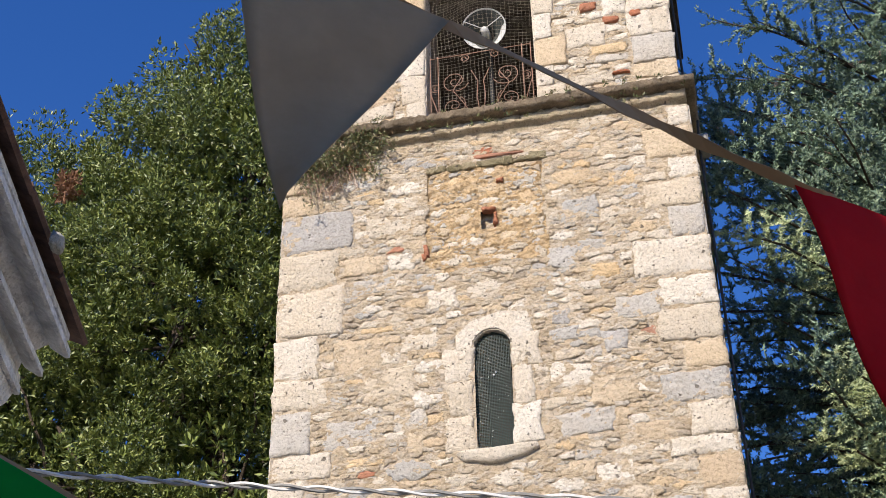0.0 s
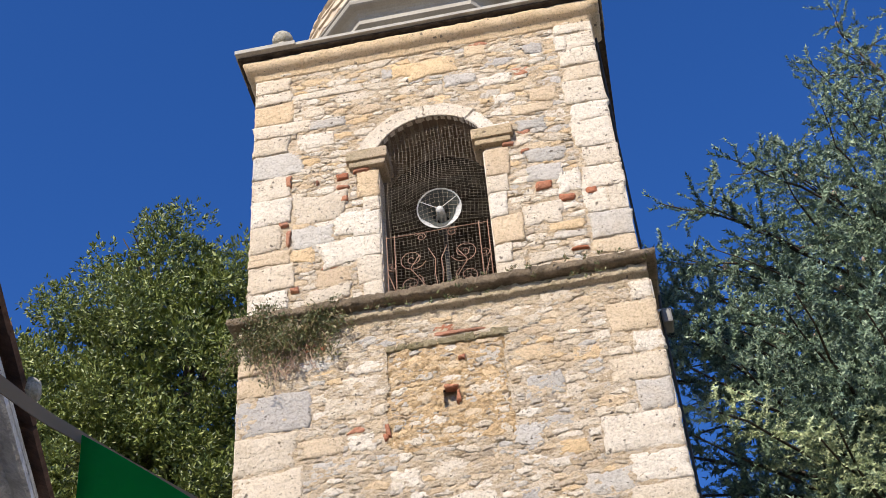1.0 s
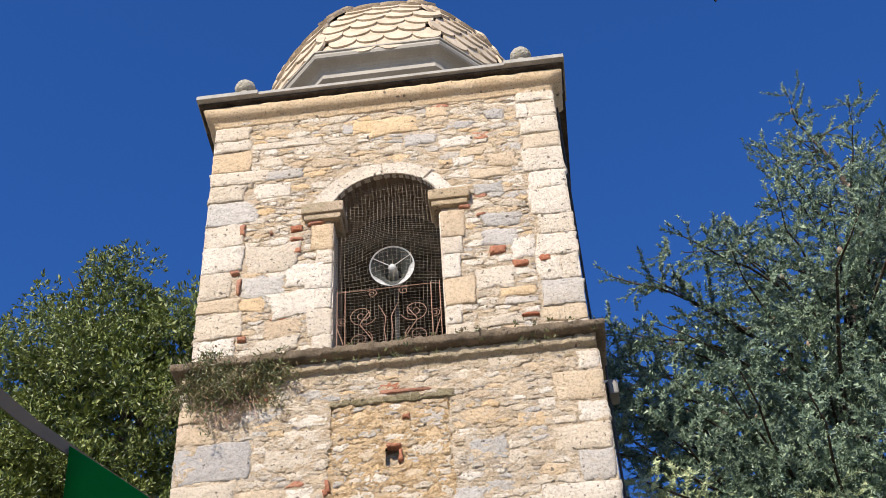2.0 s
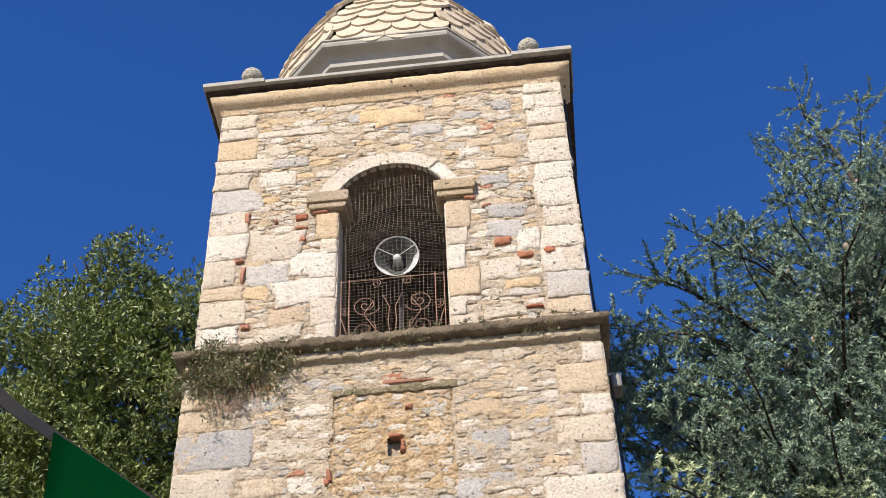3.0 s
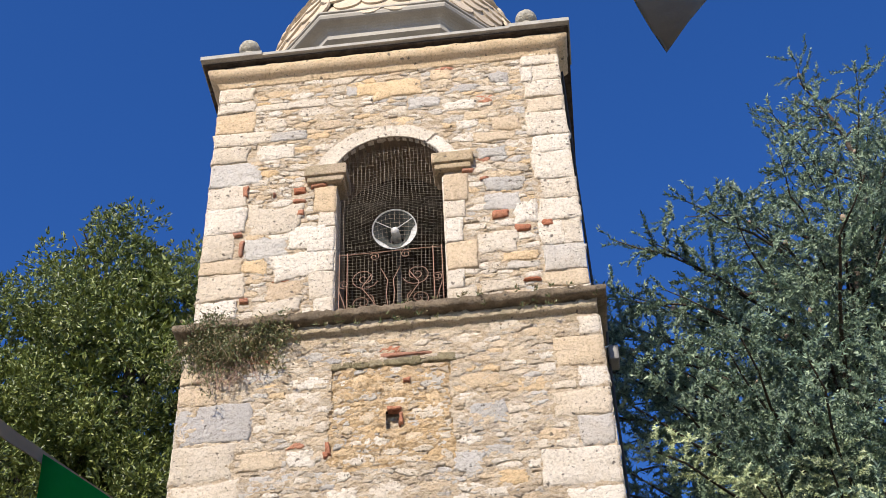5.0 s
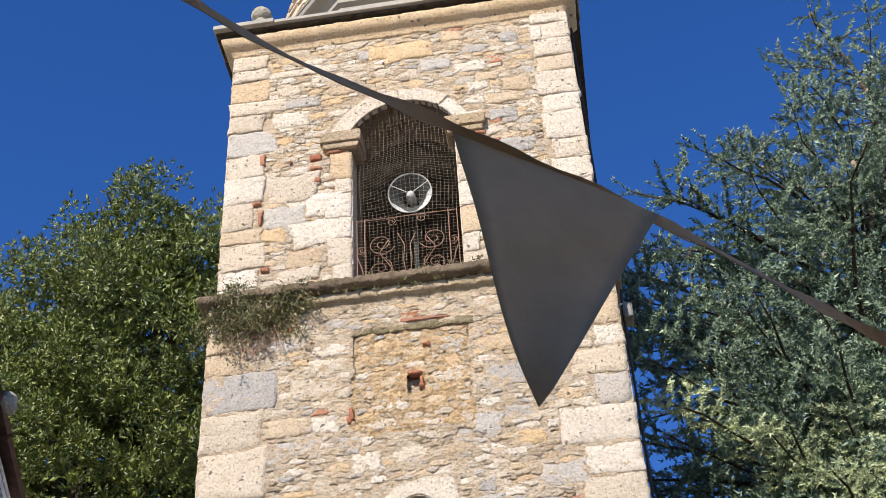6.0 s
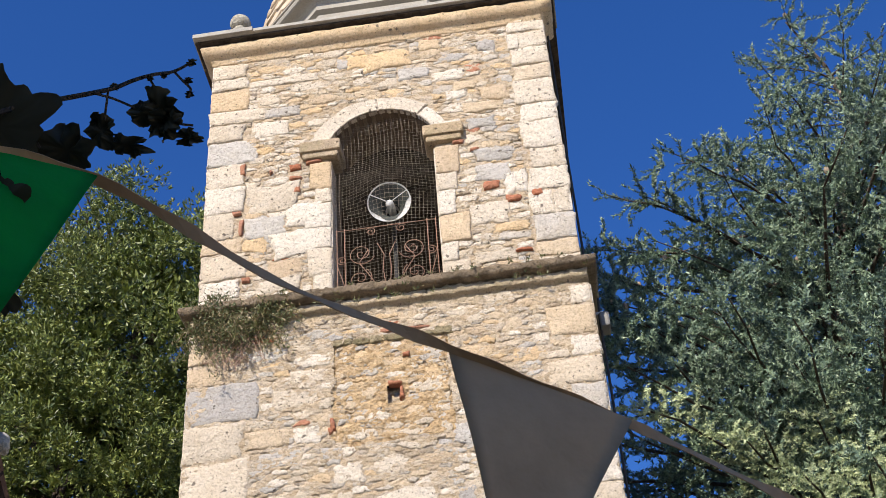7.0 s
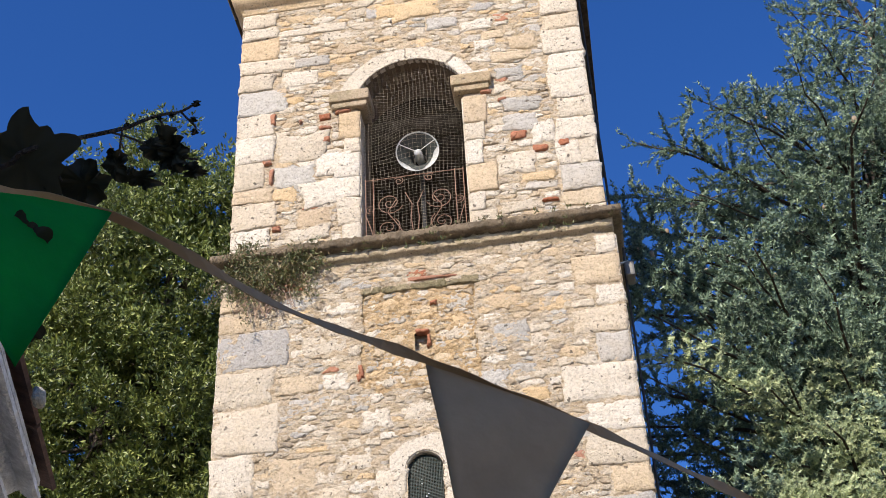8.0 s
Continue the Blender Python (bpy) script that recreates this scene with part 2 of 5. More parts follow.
# Brighter copy of the cedar needle, with sunlight put into its colour
needle_sunlit = leafy("sunlit_pale_needle", [(0.0, (0.24, 0.31, 0.18)), (0.5, (0.42, 0.50, 0.30)), (1.0, (0.58, 0.63, 0.39))], 0.5, 0.15)
leaf_bush = leafy("dull_shrub_leaf", [(0.0, (0.08, 0.105, 0.04)), (0.5, (0.16, 0.18, 0.075)), (1.0, (0.30, 0.22, 0.13))], 0.5, 0.15)
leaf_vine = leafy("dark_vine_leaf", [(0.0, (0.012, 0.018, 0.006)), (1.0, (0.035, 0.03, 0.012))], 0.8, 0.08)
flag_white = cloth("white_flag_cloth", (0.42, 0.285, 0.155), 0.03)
flag_green = cloth("green_flag_cloth", (0.0, 0.32, 0.035), 0.4)
flag_red = cloth("red_flag_cloth", (0.62, 0.006, 0.010), 0.45)
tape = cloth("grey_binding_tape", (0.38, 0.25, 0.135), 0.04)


# ---- mesh helpers ----
def mesh_of(name, verts, faces, material, smooth=False):
    me = bpy.data.meshes.new(name)
    me.from_pydata(verts, [], faces)
    me.materials.append(material)
    if smooth:
        me.shade_smooth()
    me.update()
    return me


def attach(ob, parent):
    """Parent ob so that it stays where its own coordinates put it."""
    ob.parent = parent
    if parent.type == "EMPTY":
        ob.matrix_parent_inverse = Matrix.Translation(-parent.location)
    return ob


def part(name, bm, material, parent, label="", smooth=False):
    me = bpy.data.meshes.new(name)
    bm.to_mesh(me)
    bm.free()
    me.materials.append(material)
    if smooth:
        me.shade_smooth()
    ob = new(name, me)
    attach(ob, parent)
    if label:
        ob["label"] = label
    return ob


def box(bm, x0, x1, y0, y1, z0, z1, bevel=0.0):
    r = bmesh.ops.create_cube(bm, size=1.0)
    for v in r["verts"]:
        v.co = Vector(((x0 + x1) / 2 + v.co.x * (x1 - x0), (y0 + y1) / 2 + v.co.y * (y1 - y0), (z0 + z1) / 2 + v.co.z * (z1 - z0)))
    if bevel:
        edges = list({e for v in r["verts"] for e in v.link_edges})
        bmesh.ops.bevel(bm, geom=edges, offset=bevel, segments=2, affect="EDGES", profile=0.6)
    return bm


def tube(bm, pts, radius, sides=6):
    """A round bar along the points; radius may be one number or one for each point."""
    pts = [Vector(p) for p in pts]
    rings = []
    for k, p in enumerate(pts):
        d = (pts[min(k + 1, len(pts) - 1)] - pts[max(k - 1, 0)]).normalized()
        a = d.orthogonal().normalized() if not rings else (last - d * last.dot(d)).normalized()
        last = a
        c = d.cross(a)
        r = radius[k] if isinstance(radius, (list, tuple)) else radius
        rings.append([bm.verts.new(p + r * (math.cos(t) * a + math.sin(t) * c)) for t in (2 * math.pi * j / sides for j in range(sides))])
    for s, e in zip(rings, rings[1:]):
        for j in range(sides):
            bm.faces.new((s[j], s[(j + 1) % sides], e[(j + 1) % sides], e[j]))
    for r in (rings[0][::-1], rings[-1]):
        bm.faces.new(r)
    return bm


def lathe(bm, profile, centre, sides=24, axis="z"):
    """Turn a profile of (radius, height) round an upright axis."""
    rings = [[bm.verts.new((centre[0] + r * math.cos(2 * math.pi * j / sides), centre[1] + r * math.sin(2 * math.pi * j / sides), centre[2] + h)) for j in range(sides)] for r, h in profile]
    for s, e in zip(rings, rings[1:]):
        for j in range(sides):
            bm.faces.new((s[j], s[(j + 1) % sides], e[(j + 1) % sides], e[j]))
    return bm


def rough_grid(name, x0, x1, z0, z1, y, step, hole, material, parent, amount=0.016, out=0.017):
    """An upright rough sheet in the plane y, with the cells left out in which hole(x, z) holds."""
    nx, nz = int((x1 - x0) / step), int((z1 - z0) / step)
    verts = []
    for k in range(nz + 1):
        for j in range(nx + 1):
            x, z = x0 + (x1 - x0) * j / nx, z0 + (z1 - z0) * k / nz
            verts.append((x, y - out + amount * noise.fractal(Vector((x * 8, 3.1, z * 12)), 0.5, 2.2, 5), z))
    faces = []
    for k in range(nz):
        for j in range(nx):
            x, z = x0 + (x1 - x0) * (j + 0.5) / nx, z0 + (z1 - z0) * (k + 0.5) / nz
            if not hole(x, z):
                a = k * (nx + 1) + j
                faces.append((a, a + 1, a + nx + 2, a + nx + 1))
    return attach(new(name, mesh_of(name, verts, faces, material, True)), parent)


# ---- masonry ----
def clip_poly(poly, px, pz, nx, nz):
    """Keep the part of the polygon on the side of the line through p that the normal points away from."""
    out = []
    for k, (ax, az) in enumerate(poly):
        bx, bz = poly[(k + 1) % len(poly)]
        da, db = (ax - px) * nx + (az - pz) * nz, (bx - px) * nx + (bz - pz) * nz
        if da <= 0:
            out.append((ax, az))
        if da * db < 0:
            t = da / (da - db)
            out.append((ax + t * (bx - ax), az + t * (bz - az)))
    return out


def rounded(poly, rng, gap, rough=0.012):
    """Draw the outline in by about the gap and wear its corners."""
    cx, cz = sum(p[0] for p in poly) / len(poly), sum(p[1] for p in poly) / len(poly)
    pts = []
    for k, (ax, az) in enumerate(poly):
        bx, bz = poly[(k + 1) % len(poly)]
        for t in (0.05, 0.35, 0.65, 0.95):
            pts.append((ax + t * (bx - ax), az + t * (bz - az)))
    out = []
    for x, z in pts:
        d = math.hypot(x - cx, z - cz) or 1
        s = max(0.3, 1 - (gap + rng.uniform(-rough, rough)) / d)
        out.append((cx + (x - cx) * s, cz + (z - cz) * s))
    clean = [out[0]]
    for p in out[1:]:
        if math.hypot(p[0] - clean[-1][0], p[1] - clean[-1][1]) > 0.012:
            clean.append(p)
    return clean, cx, cz


def stone_shape(poly, cx, cz, rng, proud):
    """Vertices and faces of one worn stone, its back sunk into the wall behind y = 0."""
    n = len(poly)
    tilt_x, tilt_z = rng.uniform(-0.035, 0.035), rng.uniform(-0.035, 0.035)
    verts, faces = [], []
    for s, d in ((1.0, 0.05), (1.0, -0.30 * proud), (0.90, -0.88 * proud), (0.5, -1.05 * proud)):
        for x, z in poly:
            u, w = (x - cx) * s, (z - cz) * s
            wob = 0 if d > 0 else rng.uniform(-0.005, 0.005) + tilt_x * u + tilt_z * w
            verts.append((u, d + wob, w))
    for r in range(3):
        for k in range(n):
            a, b = r * n + k, r * n + (k + 1) % n
            faces.append((a, b, b + n, a + n))
    verts.append((0, -1.06 * proud, 0))
    for k in range(n):
        faces.append((3 * n + k, 3 * n + (k + 1) % n, 4 * n))
    return verts, faces


def rect_stone(x0, x1, z0, z1, rng, worn=0.02):
    """The outline of a squared block with uneven arrises."""
    j = lambda: rng.uniform(-worn, worn)
    return [(x0 + j(), z0 + j()), ((x0 + x1) / 2, z0 + j() / 2), (x1 + j(), z0 + j()), (x1 + j() / 2, (z0 + z1) / 2), (x1 + j(), z1 + j()), ((x0 + x1) / 2, z1 + j() / 2), (x0 + j(), z1 + j()), (x0 + j() / 2, (z0 + z1) / 2)]


def lay_block(poly, y, rng, material, parent, proud, name="stone", gap=0.008, rough=0.006):
    out, cx, cz = rounded(poly, rng, gap, rough)
    v, f = stone_shape(out, cx, cz, rng, proud)
    ob = new(name, mesh_of(name, v, f, material, True))
    ob.location = (cx, y, cz)
    return attach(ob, parent)


def rubble(x0, x1, z0, z1, y, keep_out, fixed, rng, parent, most):
    """Irregular rubble: stones of mixed size whose outlines share the joints between them. The larger ones are pieces of their own, the chips one mesh."""
    sites = [(x, z, w * 0.5, h * 0.5, True) for x, z, w, h in fixed]
    flat = 0.44

    def blocked(x, z, r):
        return any(a - r * 0.4 < x < b + r * 0.4 and c - r * 0.3 < z < d + r * 0.3 for a, b, c, d in keep_out)

    for r, tries in ((0.21, 30), (0.14, 160), (0.10, 900), (0.066, 6000), (0.042, 14000)):
        for _ in range(tries):
            x, z = rng.uniform(x0, x1), rng.uniform(z0, z1)
            q = r * rng.uniform(0.85, 1.15)
            if blocked(x, z, q):
                continue
            if all(((x - s[0]) / (q + s[2])) ** 2 + ((z - s[1]) / (q * flat + s[3])) ** 2 > 0.92 for s in sites):
                sites.append((x, z, q, q * flat, False))
    cells = []
    for k, (x, z, a, b, own) in enumerate(sites):
        poly = [(x - 1.5 * a, z - 1.5 * b), (x + 1.5 * a, z - 1.5 * b), (x + 1.5 * a, z + 1.5 * b), (x - 1.5 * a, z + 1.5 * b)]
        for px, pz, nx, nz in ((x0, 0, -1, 0), (x1, 0, 1, 0), (0, z0, 0, -1), (0, z1, 0, 1)):
            poly = clip_poly(poly, px, pz, nx, nz)
        for c0, c1, d0, d1 in keep_out:
            if c0 < x + 1.5 * a and c1 > x - 1.5 * a and d0 < z + 1.5 * b and d1 > z - 1.5 * b and not own:
                gaps = [(c0 - x, (c0, z, 1, 0)), (x - c1, (c1, z, -1, 0)), (d0 - z, (x, d0, 0, 1)), (z - d1, (x, d1, 0, -1))]
                poly = clip_poly(poly, *max(gaps)[1])
        for j, (u, w, c, d, _) in enumerate(sites):
            if j != k and abs(u - x) < 1.6 * (a + c) and abs(w - z) < 1.6 * (b + d) and len(poly) > 2:
                # the joint lies between the two in proportion to their sizes
                dx, dz = u - x, w - z
                sa = 1 / math.hypot(dx / a, dz / b) if (dx or dz) else 0
                sc = 1 / math.hypot(dx / c, dz / d) if (dx or dz) else 0
                t = sa / (sa + sc)
                gx, gz = dx / (a + c) ** 2, dz / (b + d) ** 2
                g = math.hypot(gx, gz) or 1
                poly = clip_poly(poly, x + t * dx, z + t * dz, gx / g, gz / g)
        if len(poly) > 2:
            area = abs(sum(p[0] * q[1] - q[0] * p[1] for p, q in zip(poly, poly[1:] + poly[:1]))) / 2
            if area > 0.0012:
                cells.append((area, poly))
    cells.sort(key=lambda c: -c[0])
    verts, faces = [], []
    for k, (area, poly) in enumerate(cells):
        out, cx, cz = rounded(poly, rng, 0.003 + 0.05 * math.sqrt(area), 0.004 + 0.09 * math.sqrt(area))
        if len(out) < 4:
            continue
        v, f = stone_shape(out, cx, cz, rng, rng.uniform(0.008, 0.021))
        if k < most:
            u = rng.random()
            mat = stone_pale if u < 0.52 else stone_warm if u < 0.76 else stone_ochre if u < 0.86 else stone_grey if u < 0.95 else stone_blue if u < 0.985 else brick_red
            ob = new("stone", mesh_of("stone", v, f, mat, True))
            ob.location = (cx, y, cz)
            attach(ob, parent)
        else:
            base = len(verts)
            verts += [(p[0] + cx, p[1] + y, p[2] + cz) for p in v]
            faces += [tuple(i + base for i in q) for q in f]
    if verts:
        ob = new("rubble_fill", mesh_of("rubble_fill", verts, faces, stone_chips, True))
        attach(ob, parent)
        tagged(ob, "small rubble chips bedded in sandy mortar", kind="stuff")


def thing(name, label, category, group="", kind="", at=(0, 0, 0)):
    ob = new(name)
    ob.location = at
    ob.empty_display_size = 0.2
    return tagged(ob, label, category, group, kind)


# ---- ground and the houses that close the yard ----
gm = bpy.data.meshes.new("ground")
gm.from_pydata([(-1500, -1500, 0), (1500, -1500, 0), (1500, 1500, 0), (-1500, 1500, 0)], [], [(0, 1, 2, 3)])
gm.materials.append(gravel)
tagged(new("ground", gm), "grey gravel ground reaching to the horizon", "ground", kind="structure")

# the low house beside the camera: its eave runs towards the tower and ends in a free corner
EAVE = pose(-1.25, -5.30, 0.51, 0, 0, 14.2)
EAVE_SIZE = 1.3


def extrude_profile(bm, profile, y0, y1, m):
    """A closed outline in (x, z), drawn out from y0 to y1 and moved by m."""
    a = [bm.verts.new(m @ Vector((x, y0, z))) for x, z in profile]
    b = [bm.verts.new(m @ Vector((x, y1, z))) for x, z in profile]
    n = len(profile)
    for k in range(n):
        bm.faces.new((a[k], a[(k + 1) % n], b[(k + 1) % n], b[k]))
    bm.faces.new(a[::-1])
    bm.faces.new(b)
    bmesh.ops.recalc_face_normals(bm, faces=bm.faces[:])
    return bm


def eave(profile):
    """Eave outlines are drawn for a smaller roof and enlarged about the tile edge."""
    return [(EAVE_SIZE * x, 4.80 + EAVE_SIZE * (z - 4.80)) for x, z in profile]


house = thing("house", "low cream plastered house with a white moulded eave", "house", at=(-3, -10, 0))
part("wall", extrude_profile(bmesh.new(), [(-0.60, -0.54), (-0.60, 4.36), (-6.0, 4.36), (-6.0, -0.54)], -12.5, -0.50, EAVE), wall_plaster, house)
cove = [(-0.66, 4.28), (-0.58, 4.28), (-0.56, 4.32)] + [(-0.56 + 0.20 * math.sin(t), 4.50 - 0.17 * math.cos(t)) for t in (0.1, 0.5, 0.9, 1.3)] + [(-0.345, 4.50), (-0.345, 4.55), (-0.37, 4.56)]
cove += [(-0.37 + 0.24 * (1 - math.cos(t)), 4.57 + 0.19 * math.sin(t)) for t in (0.0, 0.35, 0.7, 1.05, 1.4)] + [(-0.125, 4.765), (-0.125, 4.80), (-0.80, 4.80), (-0.80, 4.28)]
cove = eave([(0.055 + 0.75 * x, 4.80 + 0.75 * (z - 4.80)) for x, z in cove])
moulding_bm = bmesh.new()
for k in range(42):
    seg = -0.13 - 0.3 * k
    extrude_profile(moulding_bm, [(x + 0.006 * noise.noise(Vector((x * 9, k * 1.7, z * 9))), z + 0.006 * noise.noise(Vector((z * 9, k * 1.3, x * 9)))) for x, z in cove], seg - 0.3, seg, EAVE)
part("eave_moulding", moulding_bm, plaster_white, house, "rough white plaster eave moulding")
for fx, fz, fw in ((-0.115, 4.715, 0.016), (-0.205, 4.63, 0.014), (-0.29, 4.555, 0.018), (-0.40, 4.46, 0.016)):
    part("eave_fillet", extrude_profile(bmesh.new(), eave([(fx + 0.005, fz + 0.03), (fx + 0.055 + fw, fz - fw), (fx + 0.055 + 2 * fw, fz - fw), (fx + 0.055 + 2 * fw, fz + fw), (fx + 0.055, fz + 0.04)]), -12.6, -0.12, EAVE), plaster_white, house)
part("roof", extrude_profile(bmesh.new(), [(-0.10, 4.815), (-0.10, 4.86), (-3.2, 5.95), (-6.3, 4.86), (-6.3, 4.815)], -12.7, -0.05, EAVE), terracotta, house)
row = random.Random(5)
y = 0.0
for k in range(18):
    long = row.uniform(0.62, 0.68)
    bm = bmesh.new()
    lift = 0.012 * (k % 2) + row.uniform(0, 0.008)
    prof = [(0.0, 4.80 + lift), (0.012, 4.815 + lift), (0.0, 4.85 + lift), (-0.4, 4.99 + lift), (-0.4, 4.955 + lift), (-0.03, 4.815 + lift)]
    extrude_profile(bm, eave(prof), y - long + 0.008, y, EAVE)
    part("verge_tile", bm, terracotta, house)
    y -= long


def lump(name, centre, size, material, label, category, seed):
    bm = bmesh.new()
    bmesh.ops.create_icosphere(bm, subdivisions=3, radius=1.0)
    for v in bm.verts:
        k = 1 + 0.25 * noise.fractal(v.co * 1.7 + Vector((seed, 0, 0)), 1.0, 2.0, 3)
        v.co = Vector((v.co.x * size[0] * k, v.co.y * size[1] * k, v.co.z * size[2] * k)) + Vector(centre)
    me = bpy.data.meshes.new(name)
    bm.to_mesh(me)
    bm.free()
    me.materials.append(material)
    me.shade_smooth()
    return tagged(new(name, me), label, category)


lump("roof_stone", (-0.95, -6.25, 5.29), (0.032, 0.055, 0.05), lichen_stone, "pale rough stone lying on the tiled roof edge", "stone", 3)

back = thing("house", "plain cream plastered house behind the yard", "house", at=(2, -22, 0))
bm = bmesh.new()
box(bm, -9, 12, -24, -19, 0, 3.3)
part("wall", bm, wall_plaster, back)
bm = bmesh.new()
box(bm, -9.4, 12.4, -24.4, -18.6, 3.3, 3.5)
part("roof", bm, terracotta, back)

# ---- bell tower ----
SILL, TOP = 10.87, 14.90
tower = thing("bell_tower", "old bell tower of pale rubble stone with limestone quoins", "tower", at=(0, 2.1, 0))
WIN_L, WIN_R, SPRING, CROWN = -0.595, 0.605, 13.22, 13.61
ARC_R = ((0.60 ** 2) + (CROWN - SPRING) ** 2) / (2 * (CROWN - SPRING))
ARC_C = CROWN - ARC_R


def in_window(x, z, grow=0.0):
    if not WIN_L - grow < x < WIN_R + grow or z < SILL - 0.1:
        return False
    return z < SPRING or math.hypot(x - 0.005, z - ARC_C) < ARC_R + grow


def in_slit(x, z, grow=0.0):
    return abs(x - 0.005) < 0.175 + grow and 7.07 - grow < z and (z < 8.12 or math.hypot(x - 0.005, z - 8.12) < 0.178 + grow)


def in_hole(x, z):
    return abs(x - 0.03) < 0.075 and 9.47 < z < 9.67


def in_niche(x, z):
    return -0.585 + 0.05 * noise.noise(Vector((1.5, 0, z * 9))) < x < 0.60 + 0.05 * noise.noise(Vector((4.5, 0, z * 7))) and 9.02 + 0.09 * noise.noise(Vector((x * 6, 2.5, 0))) < z < 10.25 + 0.03 * noise.noise(Vector((x * 9, 7.5, 0)))


def holes_low(x, z):
    return in_slit(x, z) or in_niche(x, z)


# cores behind the facing: walls with real thickness
def wall_with_opening(name, x0, x1, y0, y1, z0, z1, outline, material, parent):
    """A thick upright wall with an opening of the given outline cut through it."""
    bm = bmesh.new()
    cx = sum(p[0] for p in outline) / len(outline)
    cz = sum(p[1] for p in outline) / len(outline)
    outer = []
    for x, z in outline:
        dx, dz = x - cx, z - cz
        s = min((x1 - cx if dx > 0 else cx - x0) / max(abs(dx), 1e-6), (z1 - cz if dz > 0 else cz - z0) / max(abs(dz), 1e-6))
        outer.append((cx + dx * s, cz + dz * s))
    rings = [[bm.verts.new((x, yy, z)) for x, z in ring] for ring in (outer, outline) for yy in (y0, y1)]
    n = len(outline)
    for k in range(n):
        j = (k + 1) % n
        bm.faces.new((rings[0][k], rings[0][j], rings[2][j], rings[2][k]))
        bm.faces.new((rings[1][j], rings[1][k], rings[3][k], rings[3][j]))
        bm.faces.new((rings[2][k], rings[2][j], rings[3][j], rings[3][k]))
        bm.faces.new((rings[0][j], rings[0][k], rings[1][k], rings[1][j]))
    bmesh.ops.recalc_face_normals(bm, faces=bm.faces[:])
    return part(name, bm, material, parent)


def with_corners(outline, x0, x1, z0, z1):
    """Add points to the outline that lie towards the wall's corners, so that its face stays square."""
    cx, cz = sum(p[0] for p in outline) / len(outline), sum(p[1] for p in outline) / len(outline)
    out = list(outline)
    for X, Z in ((x0, z0), (x1, z0), (x1, z1), (x0, z1)):
        want = math.atan2(Z - cz, X - cx)
        best = None
        for k, (ax, az) in enumerate(out):
            bx, bz = out[(k + 1) % len(out)]
            lo, hi = 0.0, 1.0
            cross = lambda t: (ax + t * (bx - ax) - cx) * (Z - cz) - (az + t * (bz - az) - cz) * (X - cx)
            dot = (ax - cx) * (X - cx) + (az - cz) * (Z - cz)
            if cross(0) * cross(1) < 0 and dot > 0:
                for _ in range(40):
                    mid = (lo + hi) / 2
                    lo, hi = (mid, hi) if cross(0) * cross(mid) > 0 else (lo, mid)
                best = (k, (ax + lo * (bx - ax), az + lo * (bz - az)))
        if best:
            out.insert(best[0] + 1, best[1])
    return out


arch = [(WIN_L, SILL - 0.02), (WIN_R, SILL - 0.02), (WIN_R, SPRING)]
half = math.asin(min(1, 0.60 / ARC_R))
arch += [(0.005 + ARC_R * math.sin(a), ARC_C + ARC_R * math.cos(a)) for a in np.linspace(half, -half, 15)[1:-1]] + [(WIN_L, SPRING)]
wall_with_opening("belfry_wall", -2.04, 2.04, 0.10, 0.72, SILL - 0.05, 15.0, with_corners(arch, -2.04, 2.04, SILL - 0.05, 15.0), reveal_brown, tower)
slit = [(-0.17, 7.07), (0.18, 7.07)] + [(0.005 + 0.175 * math.cos(a), 8.12 + 0.178 * math.sin(a)) for a in np.linspace(0, math.pi, 13)]
wall_with_opening("lower_wall", -2.09, 2.09, 0.09, 0.75, 4.0, SILL - 0.06, with_corners(slit, -2.09, 2.09, 4.0, SILL - 0.06), mortar, tower)
for nm, b in (("lower_wall", (-2.09, 2.09, 0.03, 0.75, 0, 4.0)), ("lower_wall", (-2.09, -1.35, 0.75, 4.2, 0, SILL - 0.06)), ("lower_wall", (1.35, 2.09, 0.75, 4.2, 0, SILL - 0.06)), ("lower_wall", (-1.35, 1.35, 3.5, 4.2, 0, SILL - 0.06)),
              ("belfry_floor", (-2.0, 2.0, 0.7, 4.1, SILL - 0.3, SILL - 0.02)), ("belfry_wall", (-2.04, -1.4, 0.72, 4.14, SILL, 15.0)), ("belfry_wall", (1.4, 2.04, 0.72, 4.14, SILL, 15.0)), ("belfry_wall", (-1.4, 1.4, 3.5, 4.14, SILL, 15.0))):
    bm = bmesh.new()
    box(bm, *b)
    part(nm, bm, mortar, tower)
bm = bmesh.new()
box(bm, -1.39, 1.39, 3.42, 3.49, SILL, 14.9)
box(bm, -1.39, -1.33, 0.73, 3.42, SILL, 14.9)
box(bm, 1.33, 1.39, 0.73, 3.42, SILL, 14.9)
part("belfry_lining", bm, dark_inside, tower, "plaster inside the belfry, coloured dark for its shade")
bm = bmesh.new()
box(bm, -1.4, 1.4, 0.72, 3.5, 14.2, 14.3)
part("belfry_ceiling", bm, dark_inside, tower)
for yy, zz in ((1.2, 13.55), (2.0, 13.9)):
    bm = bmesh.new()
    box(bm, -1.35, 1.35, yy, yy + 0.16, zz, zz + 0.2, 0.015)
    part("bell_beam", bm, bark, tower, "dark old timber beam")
# Dark block behind the slit, coloured for the shade inside
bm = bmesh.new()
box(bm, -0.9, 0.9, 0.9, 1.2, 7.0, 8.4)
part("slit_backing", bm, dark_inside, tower)

